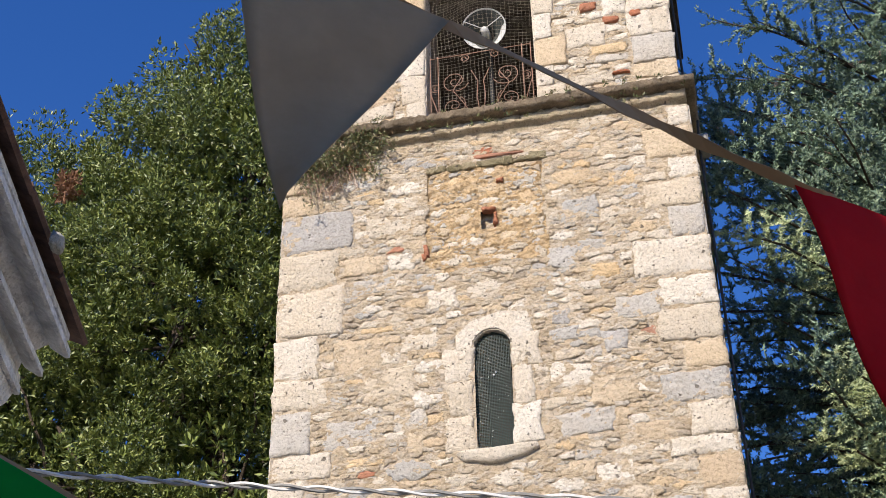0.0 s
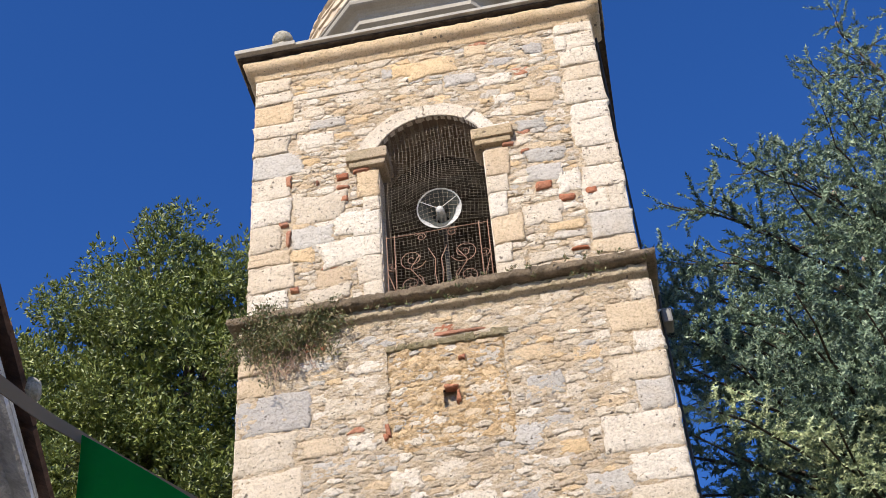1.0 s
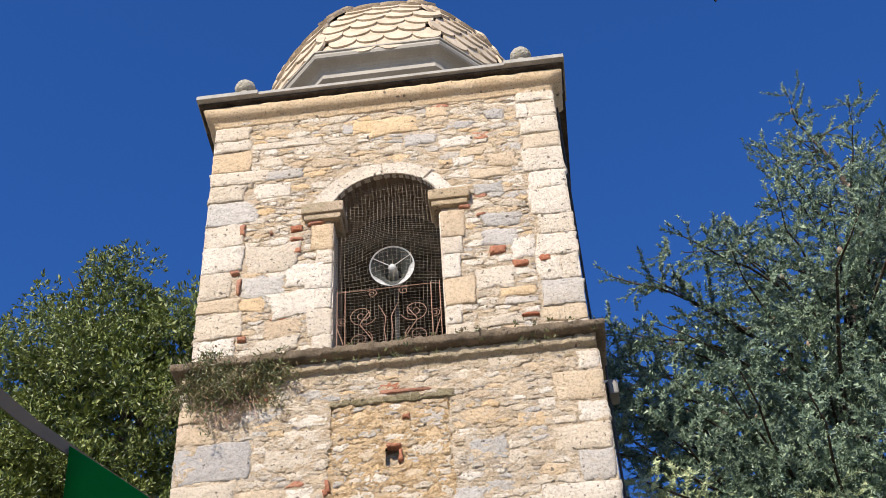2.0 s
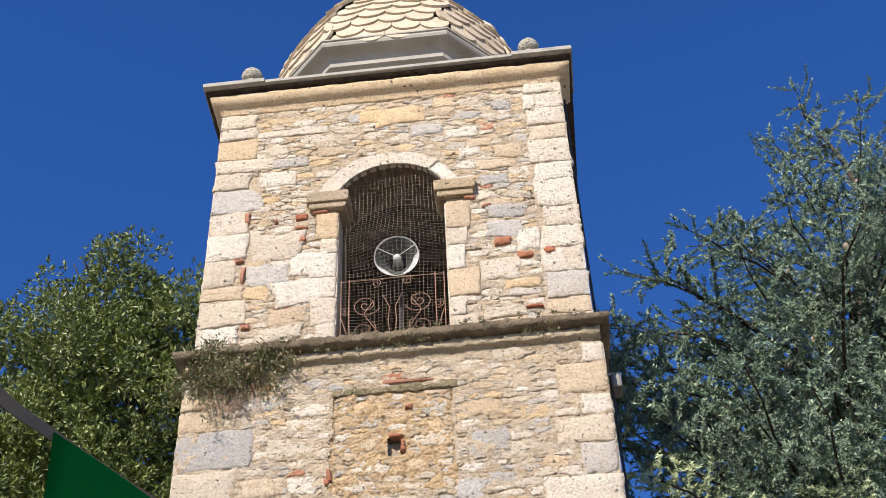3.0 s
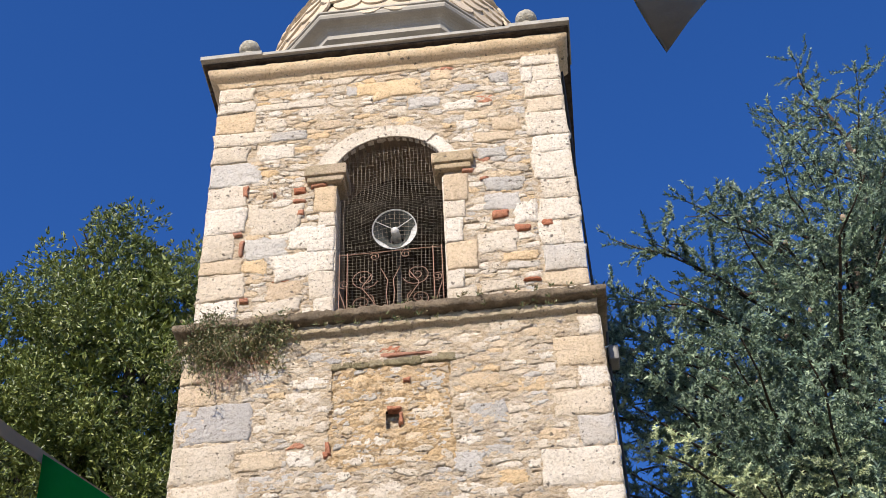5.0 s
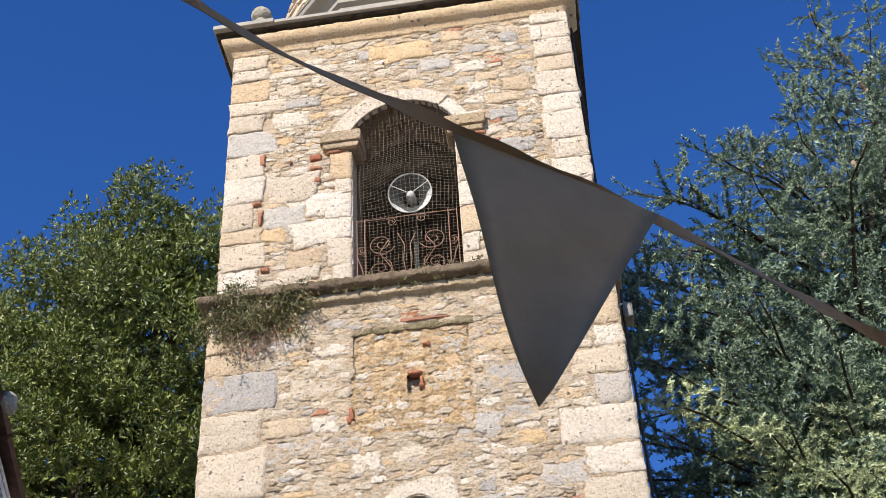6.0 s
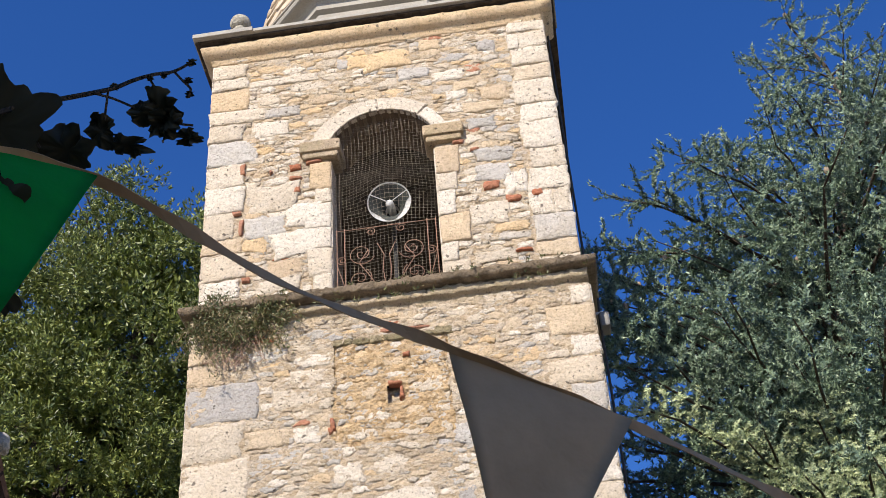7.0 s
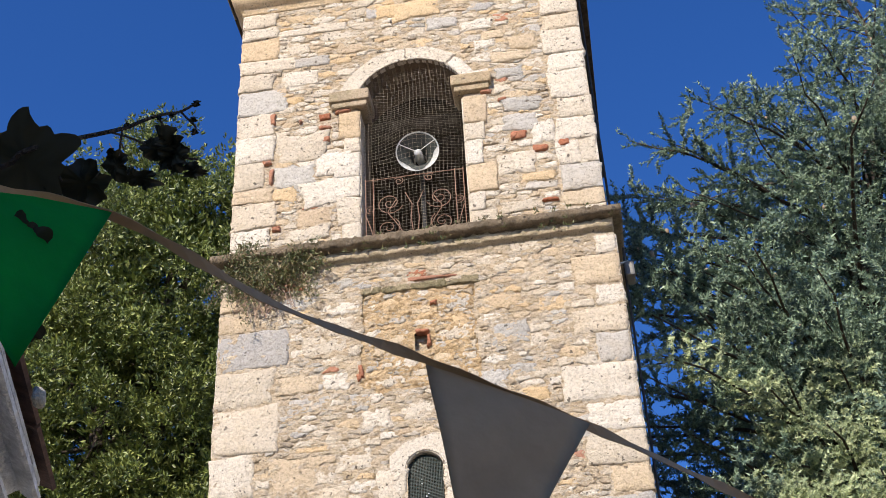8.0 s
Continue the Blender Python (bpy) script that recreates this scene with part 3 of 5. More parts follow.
rough_grid("lower_facing", -2.095, 2.095, 5.0, 10.62, 0.0, 0.018, holes_low, mortar, tower, 0.017, 0.010)
rough_grid("niche_facing", -0.64, 0.66, 8.9, 10.30, 0.018, 0.016, in_hole, mortar_ochre, tower, 0.030, 0.010)
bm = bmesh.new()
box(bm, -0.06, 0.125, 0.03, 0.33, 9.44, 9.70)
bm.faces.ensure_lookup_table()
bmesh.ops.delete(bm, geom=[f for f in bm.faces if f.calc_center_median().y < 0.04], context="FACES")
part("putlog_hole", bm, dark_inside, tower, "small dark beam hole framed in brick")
rough_grid("belfry_facing", -2.045, 2.045, 10.8, 14.95, 0.085, 0.018, lambda x, z: in_window(x, z, 0.02), mortar, tower)

rng = random.Random(11)
KINDS = {"p": stone_pale, "w": stone_warm, "o": stone_ochre, "g": stone_grey, "b": stone_blue}
# quoins of the lower stage: foot, head and inner edge of each block, and its kind
LOW_RIGHT = [(10.36, 10.62, 1.88, "p"), (9.97, 10.36, 1.62, "w"), (9.72, 9.97, 1.81, "p"), (9.40, 9.72, 1.54, "p"), (9.04, 9.40, 1.77, "g"), (8.62, 9.04, 1.39, "p"), (8.29, 8.62, 1.58, "p"), (7.92, 8.29, 1.53, "p"), (7.63, 7.92, 1.73, "w"), (7.32, 7.63, 1.50, "g"), (6.99, 7.32, 1.71, "p"), (6.80, 6.99, 1.53, "p"), (6.49, 6.80, 1.74, "w")]
LOW_LEFT = [(10.40, 10.60, 1.66, "p"), (10.20, 10.40, 1.62, "w")] + [(9.93, 10.20, 1.68, "w"), (9.46, 9.93, 1.35, "b"), (9.03, 9.46, 1.49, "p"), (8.49, 9.03, 1.43, "p"), (8.02, 8.49, 1.66, "p"), (7.69, 8.02, 1.55, "p"), (7.25, 7.69, 1.72, "g"), (6.99, 7.25, 1.50, "p")]
for blocks, foot in ((LOW_RIGHT, 6.49), (LOW_LEFT, 6.99)):
    while foot > 5.1:
        h = rng.uniform(0.30, 0.44)
        blocks.append((foot - h, foot, rng.choice((1.5, 1.65, 1.75)), "p"))
        foot -= h
spots = []
for side, blocks in ((1, LOW_RIGHT), (-1, LOW_LEFT)):
    for z0, z1, inner, kind in blocks:
        xa, xb = (inner, 2.105) if side > 0 else (-2.105, -inner)
        lay_block(rect_stone(xa, xb, z0 + 0.006, z1 - 0.006, rng, 0.024), 0.0, rng, KINDS[kind], tower, rng.uniform(0.018, 0.030), "quoin", 0.002, 0.011)
        spots.append((xa, xb, z0, z1))
        # the block's return along the side of the tower
        bm = bmesh.new()
        box(bm, 2.03 if side > 0 else -2.112, 2.112 if side > 0 else -2.03, 0.0, 0.5 if inner > 1.6 else 0.7, z0 + 0.010, z1 - 0.010, 0.02)
        part("quoin_return", bm, KINDS[kind], tower)
# the slit window's dressed surround
SLIT = [(-0.45, -0.17, 7.08, 7.44), (-0.42, -0.17, 7.42, 7.80), (-0.46, -0.17, 7.78, 8.12), (0.18, 0.44, 7.10, 7.50), (0.18, 0.38, 7.48, 7.90), (0.18, 0.45, 7.88, 8.24)]
for r in SLIT:
    lay_block(rect_stone(*r, rng, 0.03), 0.0, rng, stone_pale, tower, 0.026, "jamb_stone", 0.002, 0.014)
    spots.append(r)
head = [(-0.33, 8.10)] + [(0.005 + 0.18 * math.cos(a), 8.12 + 0.18 * math.sin(a)) for a in np.linspace(math.pi, 0, 9)] + [(0.40, 8.22), (0.36, 8.45), (0.10, 8.49), (-0.18, 8.42), (-0.33, 8.28)]


def plate(name, outline, y, thick, material, parent, bevel=0.012):
    """A dressed stone of any outline, standing proud of the plane y by its thickness."""
    bm = bmesh.new()
    f = bm.faces.new([bm.verts.new((x, y + 0.05, z)) for x, z in outline])
    r = bmesh.ops.extrude_face_region(bm, geom=[f])
    for v in [e for e in r["geom"] if isinstance(e, bmesh.types.BMVert)]:
        v.co.y = y - thick
    bmesh.ops.recalc_face_normals(bm, faces=bm.faces[:])
    if bevel:
        front = [e for e in bm.edges if all(v.co.y < y for v in e.verts)]
        bmesh.ops.bevel(bm, geom=front, offset=bevel, segments=2, affect="EDGES")
    return part(name, bm, material, parent)


plate("slit_head", head, 0.0, 0.028, stone_pale, tower)
spots.append((-0.34, 0.41, 8.10, 8.48))
spots.append((-0.18, 0.19, 7.0, 8.2))
lay_block([(-0.36, 7.06), (-0.30, 6.98), (0.0, 6.93), (0.28, 6.98), (0.40, 7.05), (0.38, 7.10), (0.0, 7.085), (-0.33, 7.085)], 0.0, rng, stone_pale, tower, 0.06, "slit_sill", 0.003)
spots.append((-0.37, 0.41, 6.93, 7.09))
# the walled-up niche with its brick lintel
BRICKS_LOW = [(0.17, 10.335, 0.62, 0.045), (-1.36, 10.45, 0.20, 0.07), (-1.30, 10.40, 0.26, 0.05), (0.16, 10.02, 0.09, 0.06), (0.04, 9.685, 0.17, 0.05), (0.10, 9.57, 0.05, 0.17), (-0.6, 9.29, 0.05, 0.18), (-0.62, 9.22, 0.06, 0.1)]
BRICKS_UP = [(-1.63, 12.950, 0.08, 0.220), (-1.62, 12.065, 0.07, 0.290), (-1.67, 12.285, 0.13, 0.070), (-1.01, 12.885, 0.17, 0.090), (-1.00, 12.715, 0.17, 0.050), (-0.79, 12.940, 0.23, 0.080), (-0.98, 12.525, 0.09, 0.110), (-1.55, 11.310, 0.12, 0.080), (-1.29, 12.855, 0.05, 0.070), (1.21, 12.200, 0.21, 0.140), (1.44, 11.965, 0.20, 0.110), (1.70, 12.000, 0.15, 0.100), (1.48, 11.220, 0.23, 0.060), (0.89, 12.930, 0.15, 0.060), (1.06, 12.770, 0.13, 0.045)]
for bricks, y in ((BRICKS_LOW, 0.0), (BRICKS_UP, 0.075)):
    for x, z, w, h in bricks:
        lay_block(rect_stone(x - 0.42 * w, x + 0.42 * w, z - 0.40 * h, z + 0.40 * h, rng, 0.014), y, rng, brick_red, tower, 0.030 if y == 0 else 0.044, "brick", 0.003, 0.004)
# the larger squared blocks among the rubble
LAID_NEAR_LEFT = [(-1.20, -0.73, 9.53, 9.77, "p"), (-1.01, -0.60, 10.01, 10.17, "p"), (-0.99, -0.70, 9.10, 9.31, "p"), (-1.44, -1.03, 9.09, 9.33, "w"), (-1.37, -0.91, 8.87, 9.06, "g"), (-0.62, -0.30, 8.61, 8.83, "p"), (-0.74, -0.42, 8.43, 8.53, "p"), (-0.86, -0.49, 8.18, 8.41, "p"), (-1.52, -1.04, 8.04, 8.39, "w"), (-1.24, -0.74, 7.72, 8.03, "p"), (-1.58, -1.02, 7.25, 7.53, "g"), (-0.81, -0.66, 7.13, 7.35, "w"), (-1.40, -1.02, 7.06, 7.16, "o"), (-0.93, -0.62, 7.36, 7.56, "g"), (-0.72, -0.51, 8.90, 9.03, "b"), (-1.27, -0.93, 8.43, 8.49, "o"), (-1.03, -0.62, 9.83, 9.99, "p")]
LAID_NEAR_RIGHT = [(0.71, 1.13, 9.38, 9.65, "g"), (0.60, 0.87, 8.88, 9.11, "b"), (0.95, 1.27, 8.69, 8.88, "o"), (1.16, 1.59, 8.21, 8.48, "g"), (0.56, 0.75, 8.26, 8.42, "b"), (0.54, 0.81, 8.09, 8.23, "g"), (1.01, 1.28, 7.92, 8.13, "b"), (0.89, 1.31, 7.39, 7.69, "w"), (0.52, 0.91, 7.59, 7.84, "p"), (0.57, 1.08, 7.10, 7.38, "g"), (1.10, 1.56, 6.98, 7.17, "w"), (0.95, 1.30, 10.52, 10.67, "p"), (1.16, 1.36, 10.13, 10.32, "w"), (1.24, 1.57, 9.73, 9.91, "o"), (0.87, 1.19, 6.61, 6.82, "p"), (0.89, 1.15, 8.45, 8.53, "w"), (0.70, 0.95, 6.87, 6.97, "g")]


def lay_irregular(rows, y, keep, sizes=(0.010, 0.022)):
    """Larger stones of the rubble, with uneven outlines, each sunk more or less into the mortar."""
    for xa, xb, za, zb, kind in rows:
        worn = 0.16 * min(xb - xa, zb - za)
        lay_block(rect_stone(xa, xb, za, zb, rng, worn), y, rng, KINDS[kind], tower, rng.uniform(*sizes), "stone", 0.004, 0.010 + 0.25 * worn)
        keep.append((xa + 0.3 * worn, xb - 0.3 * worn, za + 0.3 * worn, zb - 0.3 * worn))


lay_irregular(LAID_NEAR_LEFT, 0.0, spots)
lay_irregular(LAID_NEAR_RIGHT, 0.0, spots)
low_keep = spots + [(-0.60, 0.61, 9.02, 10.27)] + [(x - w / 2, x + w / 2, z - h / 2, z + h / 2) for x, z, w, h in BRICKS_LOW] + [(-0.08, 0.14, 9.45, 9.72)]
NICHE_STONES = [(-0.24, 10.08, 0.30, 0.18), (-0.22, 9.88, 0.22, 0.13), (0.22, 9.33, 0.22, 0.18), (-0.24, 9.62, 0.20, 0.16), (-0.15, 9.32, 0.24, 0.14), (0.42, 9.8, 0.16, 0.14), (-0.42, 9.5, 0.14, 0.1)]
BIG_LOW = [(0.19, 10.53, 0.16, 0.16), (-0.77, 10.41, 0.34, 0.12), (0.09, 6.78, 0.3, 0.18), (-0.03, 8.75, 0.37, 0.22)]

moss_stone = stone_material("mossy_mortar", [(0.0, (0.34, 0.29, 0.17)), (1.0, (0.46, 0.385, 0.25))], pits=0.7, stain=0.6, tint=(0.19, 0.18, 0.085), bump=1.4)
ledge = random.Random(3)
x = -0.59
while x < 0.52:
    w = ledge.uniform(0.09, 0.2)
    lay_block(rect_stone(x, x + w, 10.225 + ledge.uniform(-0.02, 0.01), 10.295 + ledge.uniform(-0.01, 0.012), ledge, 0.014), 0.0, ledge, moss_stone, tower, ledge.uniform(0.016, 0.030), "lintel_ledge", 0.0, 0.008)
    x += w
# cornice between the two stages: a worn slab over a hollow moulding, returned along both sides
def moulding(name, profile, half_x, y_face, depth, material, parent, wear=0.008, step=0.12):
    """A moulding of (outward, z) run round the front and the two sides of the tower, with a worn surface."""
    bm = bmesh.new()
    rows = []
    path = [(-half_x, depth, -1, 0)]
    path += [(-half_x, y, -1, 0) for y in np.linspace(depth, y_face + 0.02, 12)[1:]]
    path += [(-half_x, y_face, -1, -1)]
    path += [(x, y_face, 0, -1) for x in np.arange(-half_x + step, half_x - 0.01, step)]
    path += [(half_x, y_face, 1, -1)]
    path += [(half_x, y, 1, 0) for y in np.linspace(y_face + 0.02, depth, 12)]
    for px, py, ox, oy in path:
        ring = []
        for o, z in profile:
            w = wear * noise.fractal(Vector((px * 11, py * 11, z * 16)), 0.45, 2.1, 5)
            ring.append(bm.verts.new((px + ox * (o + w), py + oy * (o + w), z + 0.6 * w)))
        rows.append(ring)
    for a, b in zip(rows, rows[1:]):
        for k in range(len(profile) - 1):
            bm.faces.new((a[k], a[k + 1], b[k + 1], b[k]))
    bmesh.ops.recalc_face_normals(bm, faces=bm.faces[:])
    return part(name, bm, material, parent, smooth=True)


moulding_stone = stone_material("moulding_stone", WARM, pits=0.4, stain=0.35, tint=(0.74, 0.63, 0.48))
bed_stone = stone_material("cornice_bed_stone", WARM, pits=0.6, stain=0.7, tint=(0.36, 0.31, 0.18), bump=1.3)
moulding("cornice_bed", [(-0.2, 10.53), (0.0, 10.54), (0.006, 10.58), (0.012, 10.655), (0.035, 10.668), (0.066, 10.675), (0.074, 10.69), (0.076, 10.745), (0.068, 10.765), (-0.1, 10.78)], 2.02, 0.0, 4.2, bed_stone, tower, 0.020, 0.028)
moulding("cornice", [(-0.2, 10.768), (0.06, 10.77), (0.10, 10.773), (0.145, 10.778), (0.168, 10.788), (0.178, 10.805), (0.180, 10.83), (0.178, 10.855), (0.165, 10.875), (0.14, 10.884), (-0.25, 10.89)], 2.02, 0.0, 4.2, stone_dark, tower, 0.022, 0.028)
moulding("torus_moulding", [(-0.1, 14.76), (0.0, 14.785), (0.014, 14.80), (0.014, 14.83), (0.03, 14.845), (0.035, 14.87), (0.07, 14.885), (0.105, 14.91), (0.13, 14.945), (0.138, 14.985), (0.13, 15.025), (0.11, 15.05), (-0.2, 15.06)], 2.05, 0.055, 0.50, moulding_stone, tower, 0.009, 0.05)
bm = bmesh.new()
box(bm, -2.255, 2.225, -0.17, 4.42, 15.10, 15.150, 0.006)
part("cap_slab", bm, cap_stone, tower, "grey weathered cap slab")
# Shade below the cap's overhang, added as a sheet in dark bark colour
bm = bmesh.new()
box(bm, -2.25, 2.22, 0.30, 4.40, 15.03, 15.096)
box(bm, -2.25, 2.22, -0.12, 0.30, 15.07, 15.096)
part("cap_shade_sheet", bm, bark, tower, "dark sheet under the cap standing in for its shade")
for x0, x1 in ((-2.27, -1.51), (1.51, 2.24)):
    bm = bmesh.new()
    box(bm, x0, x1, -0.195, 0.5, 15.094, 15.160, 0.006)
    part("cap_corner", bm, cap_stone, tower)

# corner strips of the belfry stage, block by block, and its squared jambs
UP_LEFT = [(14.79, 14.95, 1.60, "p"), (14.53, 14.79, 1.62, "p"), (14.32, 14.53, 1.60, "p"), (13.97, 14.32, 1.58, "w"), (13.74, 13.97, 1.35, "p"), (13.45, 13.74, 1.63, "p"), (13.06, 13.45, 1.47, "b"), (12.71, 13.06, 1.60, "p"), (12.32, 12.71, 1.59, "p"), (11.92, 12.32, 1.69, "p"), (11.73, 11.92, 1.60, "w"), (11.35, 11.73, 1.55, "p"), (11.10, 11.35, 1.61, "p")]
UP_RIGHT = [(14.62, 14.97, 1.60, "p"), (14.35, 14.62, 1.73, "p"), (14.04, 14.35, 1.63, "p"), (13.78, 14.04, 1.63, "p"), (13.39, 13.78, 1.60, "p"), (13.10, 13.39, 1.63, "p"), (12.66, 13.10, 1.61, "p"), (12.37, 12.66, 1.68, "p"), (12.04, 12.37, 1.62, "p"), (11.68, 12.04, 1.86, "p"), (11.31, 11.68, 1.63, "g"), (11.09, 11.31, 1.61, "w")]
for side, blocks in ((1, UP_RIGHT + [(10.88, 11.09, 1.62, "p")]), (-1, UP_LEFT + [(10.88, 11.10, 1.58, "p")])):
    for z0, z1, inner, kind in blocks:
        z1 = min(z1, 14.88)
        xa, xb = (inner, 2.055) if side > 0 else (-2.055, -inner)
        lay_block(rect_stone(xa, xb, z0 + 0.005, z1 - 0.005, rng, 0.026), 0.066, rng, KINDS[kind], tower, rng.uniform(0.016, 0.028), "corner_stone", 0.002, 0.013)
        if inner > 1.70:
            xa, xb = (1.60, inner) if side > 0 else (-inner, -1.60)
            lay_block(rect_stone(xa, xb, z0 + 0.005, z1 - 0.005, rng, 0.02), 0.066, rng, stone_pale, tower, 0.02, "corner_stone", 0.002, 0.010)
        bm = bmesh.new()
        box(bm, 1.98 if side > 0 else -2.06, 2.06 if side > 0 else -1.98, 0.055, 0.6, z0 + 0.007, z1 - 0.007, 0.018)
        part("corner_return", bm, KINDS[kind], tower)
up_keep = [(-2.1, -1.60, 10.8, 15), (1.60, 2.1, 10.8, 15)]
JAMBS = [(-0.84, WIN_L, 12.50, 12.90), (-0.78, WIN_L, 12.28, 12.50), (-0.90, WIN_L, 11.92, 12.28), (-0.78, WIN_L, 11.62, 11.92), (-0.86, WIN_L, 11.24, 11.62), (-0.80, WIN_L, 10.88, 11.24),
         (WIN_R, 0.88, 12.48, 12.90), (WIN_R, 0.84, 12.22, 12.48), (WIN_R, 0.80, 11.86, 12.22), (WIN_R, 0.94, 11.46, 11.86), (WIN_R, 0.78, 11.20, 11.46), (WIN_R, 0.90, 10.88, 11.20)]
for k, r in enumerate(JAMBS):
    lay_block(rect_stone(*r, rng, 0.012), 0.06, rng, stone_warm if k in (0, 6, 9) else stone_pale, tower, 0.018, "jamb_stone", 0.002, 0.006)
    bm = bmesh.new()
    xa, xb = (r[0] + 0.1, WIN_L + 0.012) if r[1] < 0 else (WIN_R - 0.012, r[1] - 0.1)
    box(bm, xa, xb, 0.07, 0.34, r[2] + 0.006, r[3] - 0.006, 0.012)
    part("reveal_stone", bm, stone_pale, tower)
    up_keep.append(r)
for xa, xb in ((-0.95, -0.47), (0.49, 0.96)):
    bm = bmesh.new()
    box(bm, xa, xb, -0.03, 0.36, 13.03, 13.19, 0.02)
    box(bm, xa + 0.03, xb - 0.03, 0.0, 0.34, 12.95, 13.04, 0.02)
    part("impost", bm, bed_stone, tower, "projecting lichened stone impost block")
    up_keep.append((xa, xb, 12.94, 13.2))
# arch ring in three long stones
for k, (a0, a1) in enumerate(((-half, -0.04), (-0.04, 0.62 * half), (0.62 * half, half))):
    inner = [(0.005 + ARC_R * math.sin(a), ARC_C + ARC_R * math.cos(a)) for a in np.linspace(a0 + 0.003, a1 - 0.003, 7)]
    deep = (0.23, 0.21, 0.17)[k]
    outer = [(0.005 + (ARC_R + deep) * math.sin(a), ARC_C + (ARC_R + deep * (0.9 + 0.2 * ((j * 7 + k * 3) % 5) / 5)) * math.cos(a)) for j, a in enumerate(np.linspace(a1 - 0.003, a0 + 0.003, 6))]
    if k == 0:
        outer += [(-0.93, 13.20)]
        inner = [(-0.60, 13.20)] + inner
    if k == 2:
        inner += [(0.60, 13.20), (0.95, 13.20), (0.93, 13.30)]
    plate("arch_stone", inner + outer, 0.06, 0.02, stone_pale, tower)
    bm = bmesh.new()
    soff = [(0.005 + ARC_R * math.sin(a), ARC_C + ARC_R * math.cos(a)) for a in np.linspace(a0, a1, 8)]
    fr = [bm.verts.new((x, 0.045, z)) for x, z in soff]
    bk = [bm.verts.new((x, 0.40, z)) for x, z in soff]
    for j in range(7):
        bm.faces.new((fr[j], fr[j + 1], bk[j + 1], bk[j]))
    # the dark stone stands in for shade on the arch's underside
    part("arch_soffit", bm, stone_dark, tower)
up_keep += [(WIN_L - 0.03, WIN_R + 0.03, 10.8, 13.6), (-0.6, 0.62, 13.2, 13.82), (-0.92, 0.94, 13.2, 13.42)]
up_keep += [(x - w / 2, x + w / 2, z - h / 2, z + h / 2) for x, z, w, h in BRICKS_UP]
LAID_UP_LEFT = [(-1.55, -1.08, 13.45, 13.71, "p"), (-1.60, -0.73, 14.31, 14.44, "p"), (-1.60, -0.99, 12.26, 12.68, "p"), (-1.59, -1.13, 11.87, 12.17, "b"), (-1.60, -1.33, 11.68, 11.88, "o"), (-1.27, -0.63, 11.57, 11.97, "p"), (-1.11, -0.64, 11.97, 12.30, "p"), (-1.47, -1.20, 13.98, 14.16, "p"), (-0.39, -0.08, 14.39, 14.62, "o"), (-0.50, -0.35, 14.43, 14.60, "b"), (-1.32, -0.91, 11.29, 11.55, "w"), (-1.46, -0.96, 13.75, 13.92, "g"), (-1.29, -0.77, 14.84, 15.16, "w"), (-1.45, -0.93, 11.09, 11.28, "p")]
LAID_UP_RIGHT = [(-0.15, 0.41, 14.31, 14.66, "o"), (1.21, 1.45, 14.39, 14.58, "b"), (0.23, 0.61, 14.09, 14.27, "b"), (0.63, 1.05, 13.96, 14.14, "p"), (0.88, 1.16, 13.78, 13.93, "w"), (1.22, 1.54, 13.53, 13.76, "w"), (0.79, 1.05, 13.64, 13.77, "p"), (0.98, 1.46, 13.38, 13.53, "w"), (1.02, 1.34, 13.12, 13.28, "g"), (1.06, 1.52, 12.57, 12.79, "g"), (1.07, 1.43, 12.28, 12.55, "b"), (1.35, 1.60, 12.05, 12.36, "p"), (0.93, 1.38, 11.66, 11.98, "p"), (1.18, 1.57, 11.51, 11.64, "o"), (1.22, 1.58, 11.39, 11.49, "g"), (0.52, 0.76, 14.56, 14.73, "w"), (0.94, 1.41, 11.11, 11.27, "p")]
lay_irregular(LAID_UP_LEFT, 0.075, up_keep, (0.018, 0.030))
lay_irregular(LAID_UP_RIGHT, 0.075, up_keep, (0.018, 0.030))
BIG_UP = [(-1.3, 14.62, 0.4, 0.16), (0.95, 14.62, 0.3, 0.14)]

# ---- drum and dome on the tower ----
DX, DY = -0.10, 2.10


def octagon(a, s):
    """An eight-sided plan: a from the middle to the four main sides, which are 2 s long."""
    return [(s, -a), (a, -s), (a, s), (s, a), (-s, a), (-a, s), (-a, -s), (-s, -a)]


def eight_sided(name, profile, material, label=""):
    """A moulding of (distance, half side, z) run round the eight sides."""
    bm = bmesh.new()
    rings = [[bm.verts.new((DX + x, DY + y, z)) for x, y in octagon(a, s)] for a, s, z in profile]
    for p, q in zip(rings, rings[1:]):
        for k in range(8):
            bm.faces.new((p[k], p[(k + 1) % 8], q[(k + 1) % 8], q[k]))
    bmesh.ops.recalc_face_normals(bm, faces=bm.faces[:])
    return part(name, bm, material, tower, label)


eight_sided("drum", [(1.50, 0.70, 15.0), (1.50, 0.70, 15.98), (1.56, 0.725, 15.98), (1.56, 0.725, 16.05), (1.53, 0.715, 16.06), (1.53, 0.715, 16.09), (1.60, 0.74, 16.12), (1.60, 0.74, 16.19), (1.57, 0.73, 16.20), (1.57, 0.73, 16.22)], drum_paint, "pale grey rendered drum with fillet mouldings")
cove8 = [(1.57 + 0.15 * (1 - math.cos(t)), 0.73 + 0.07 * (1 - math.cos(t)), 16.22 + 0.12 * math.sin(t)) for t in np.linspace(0, 1.5, 6)]
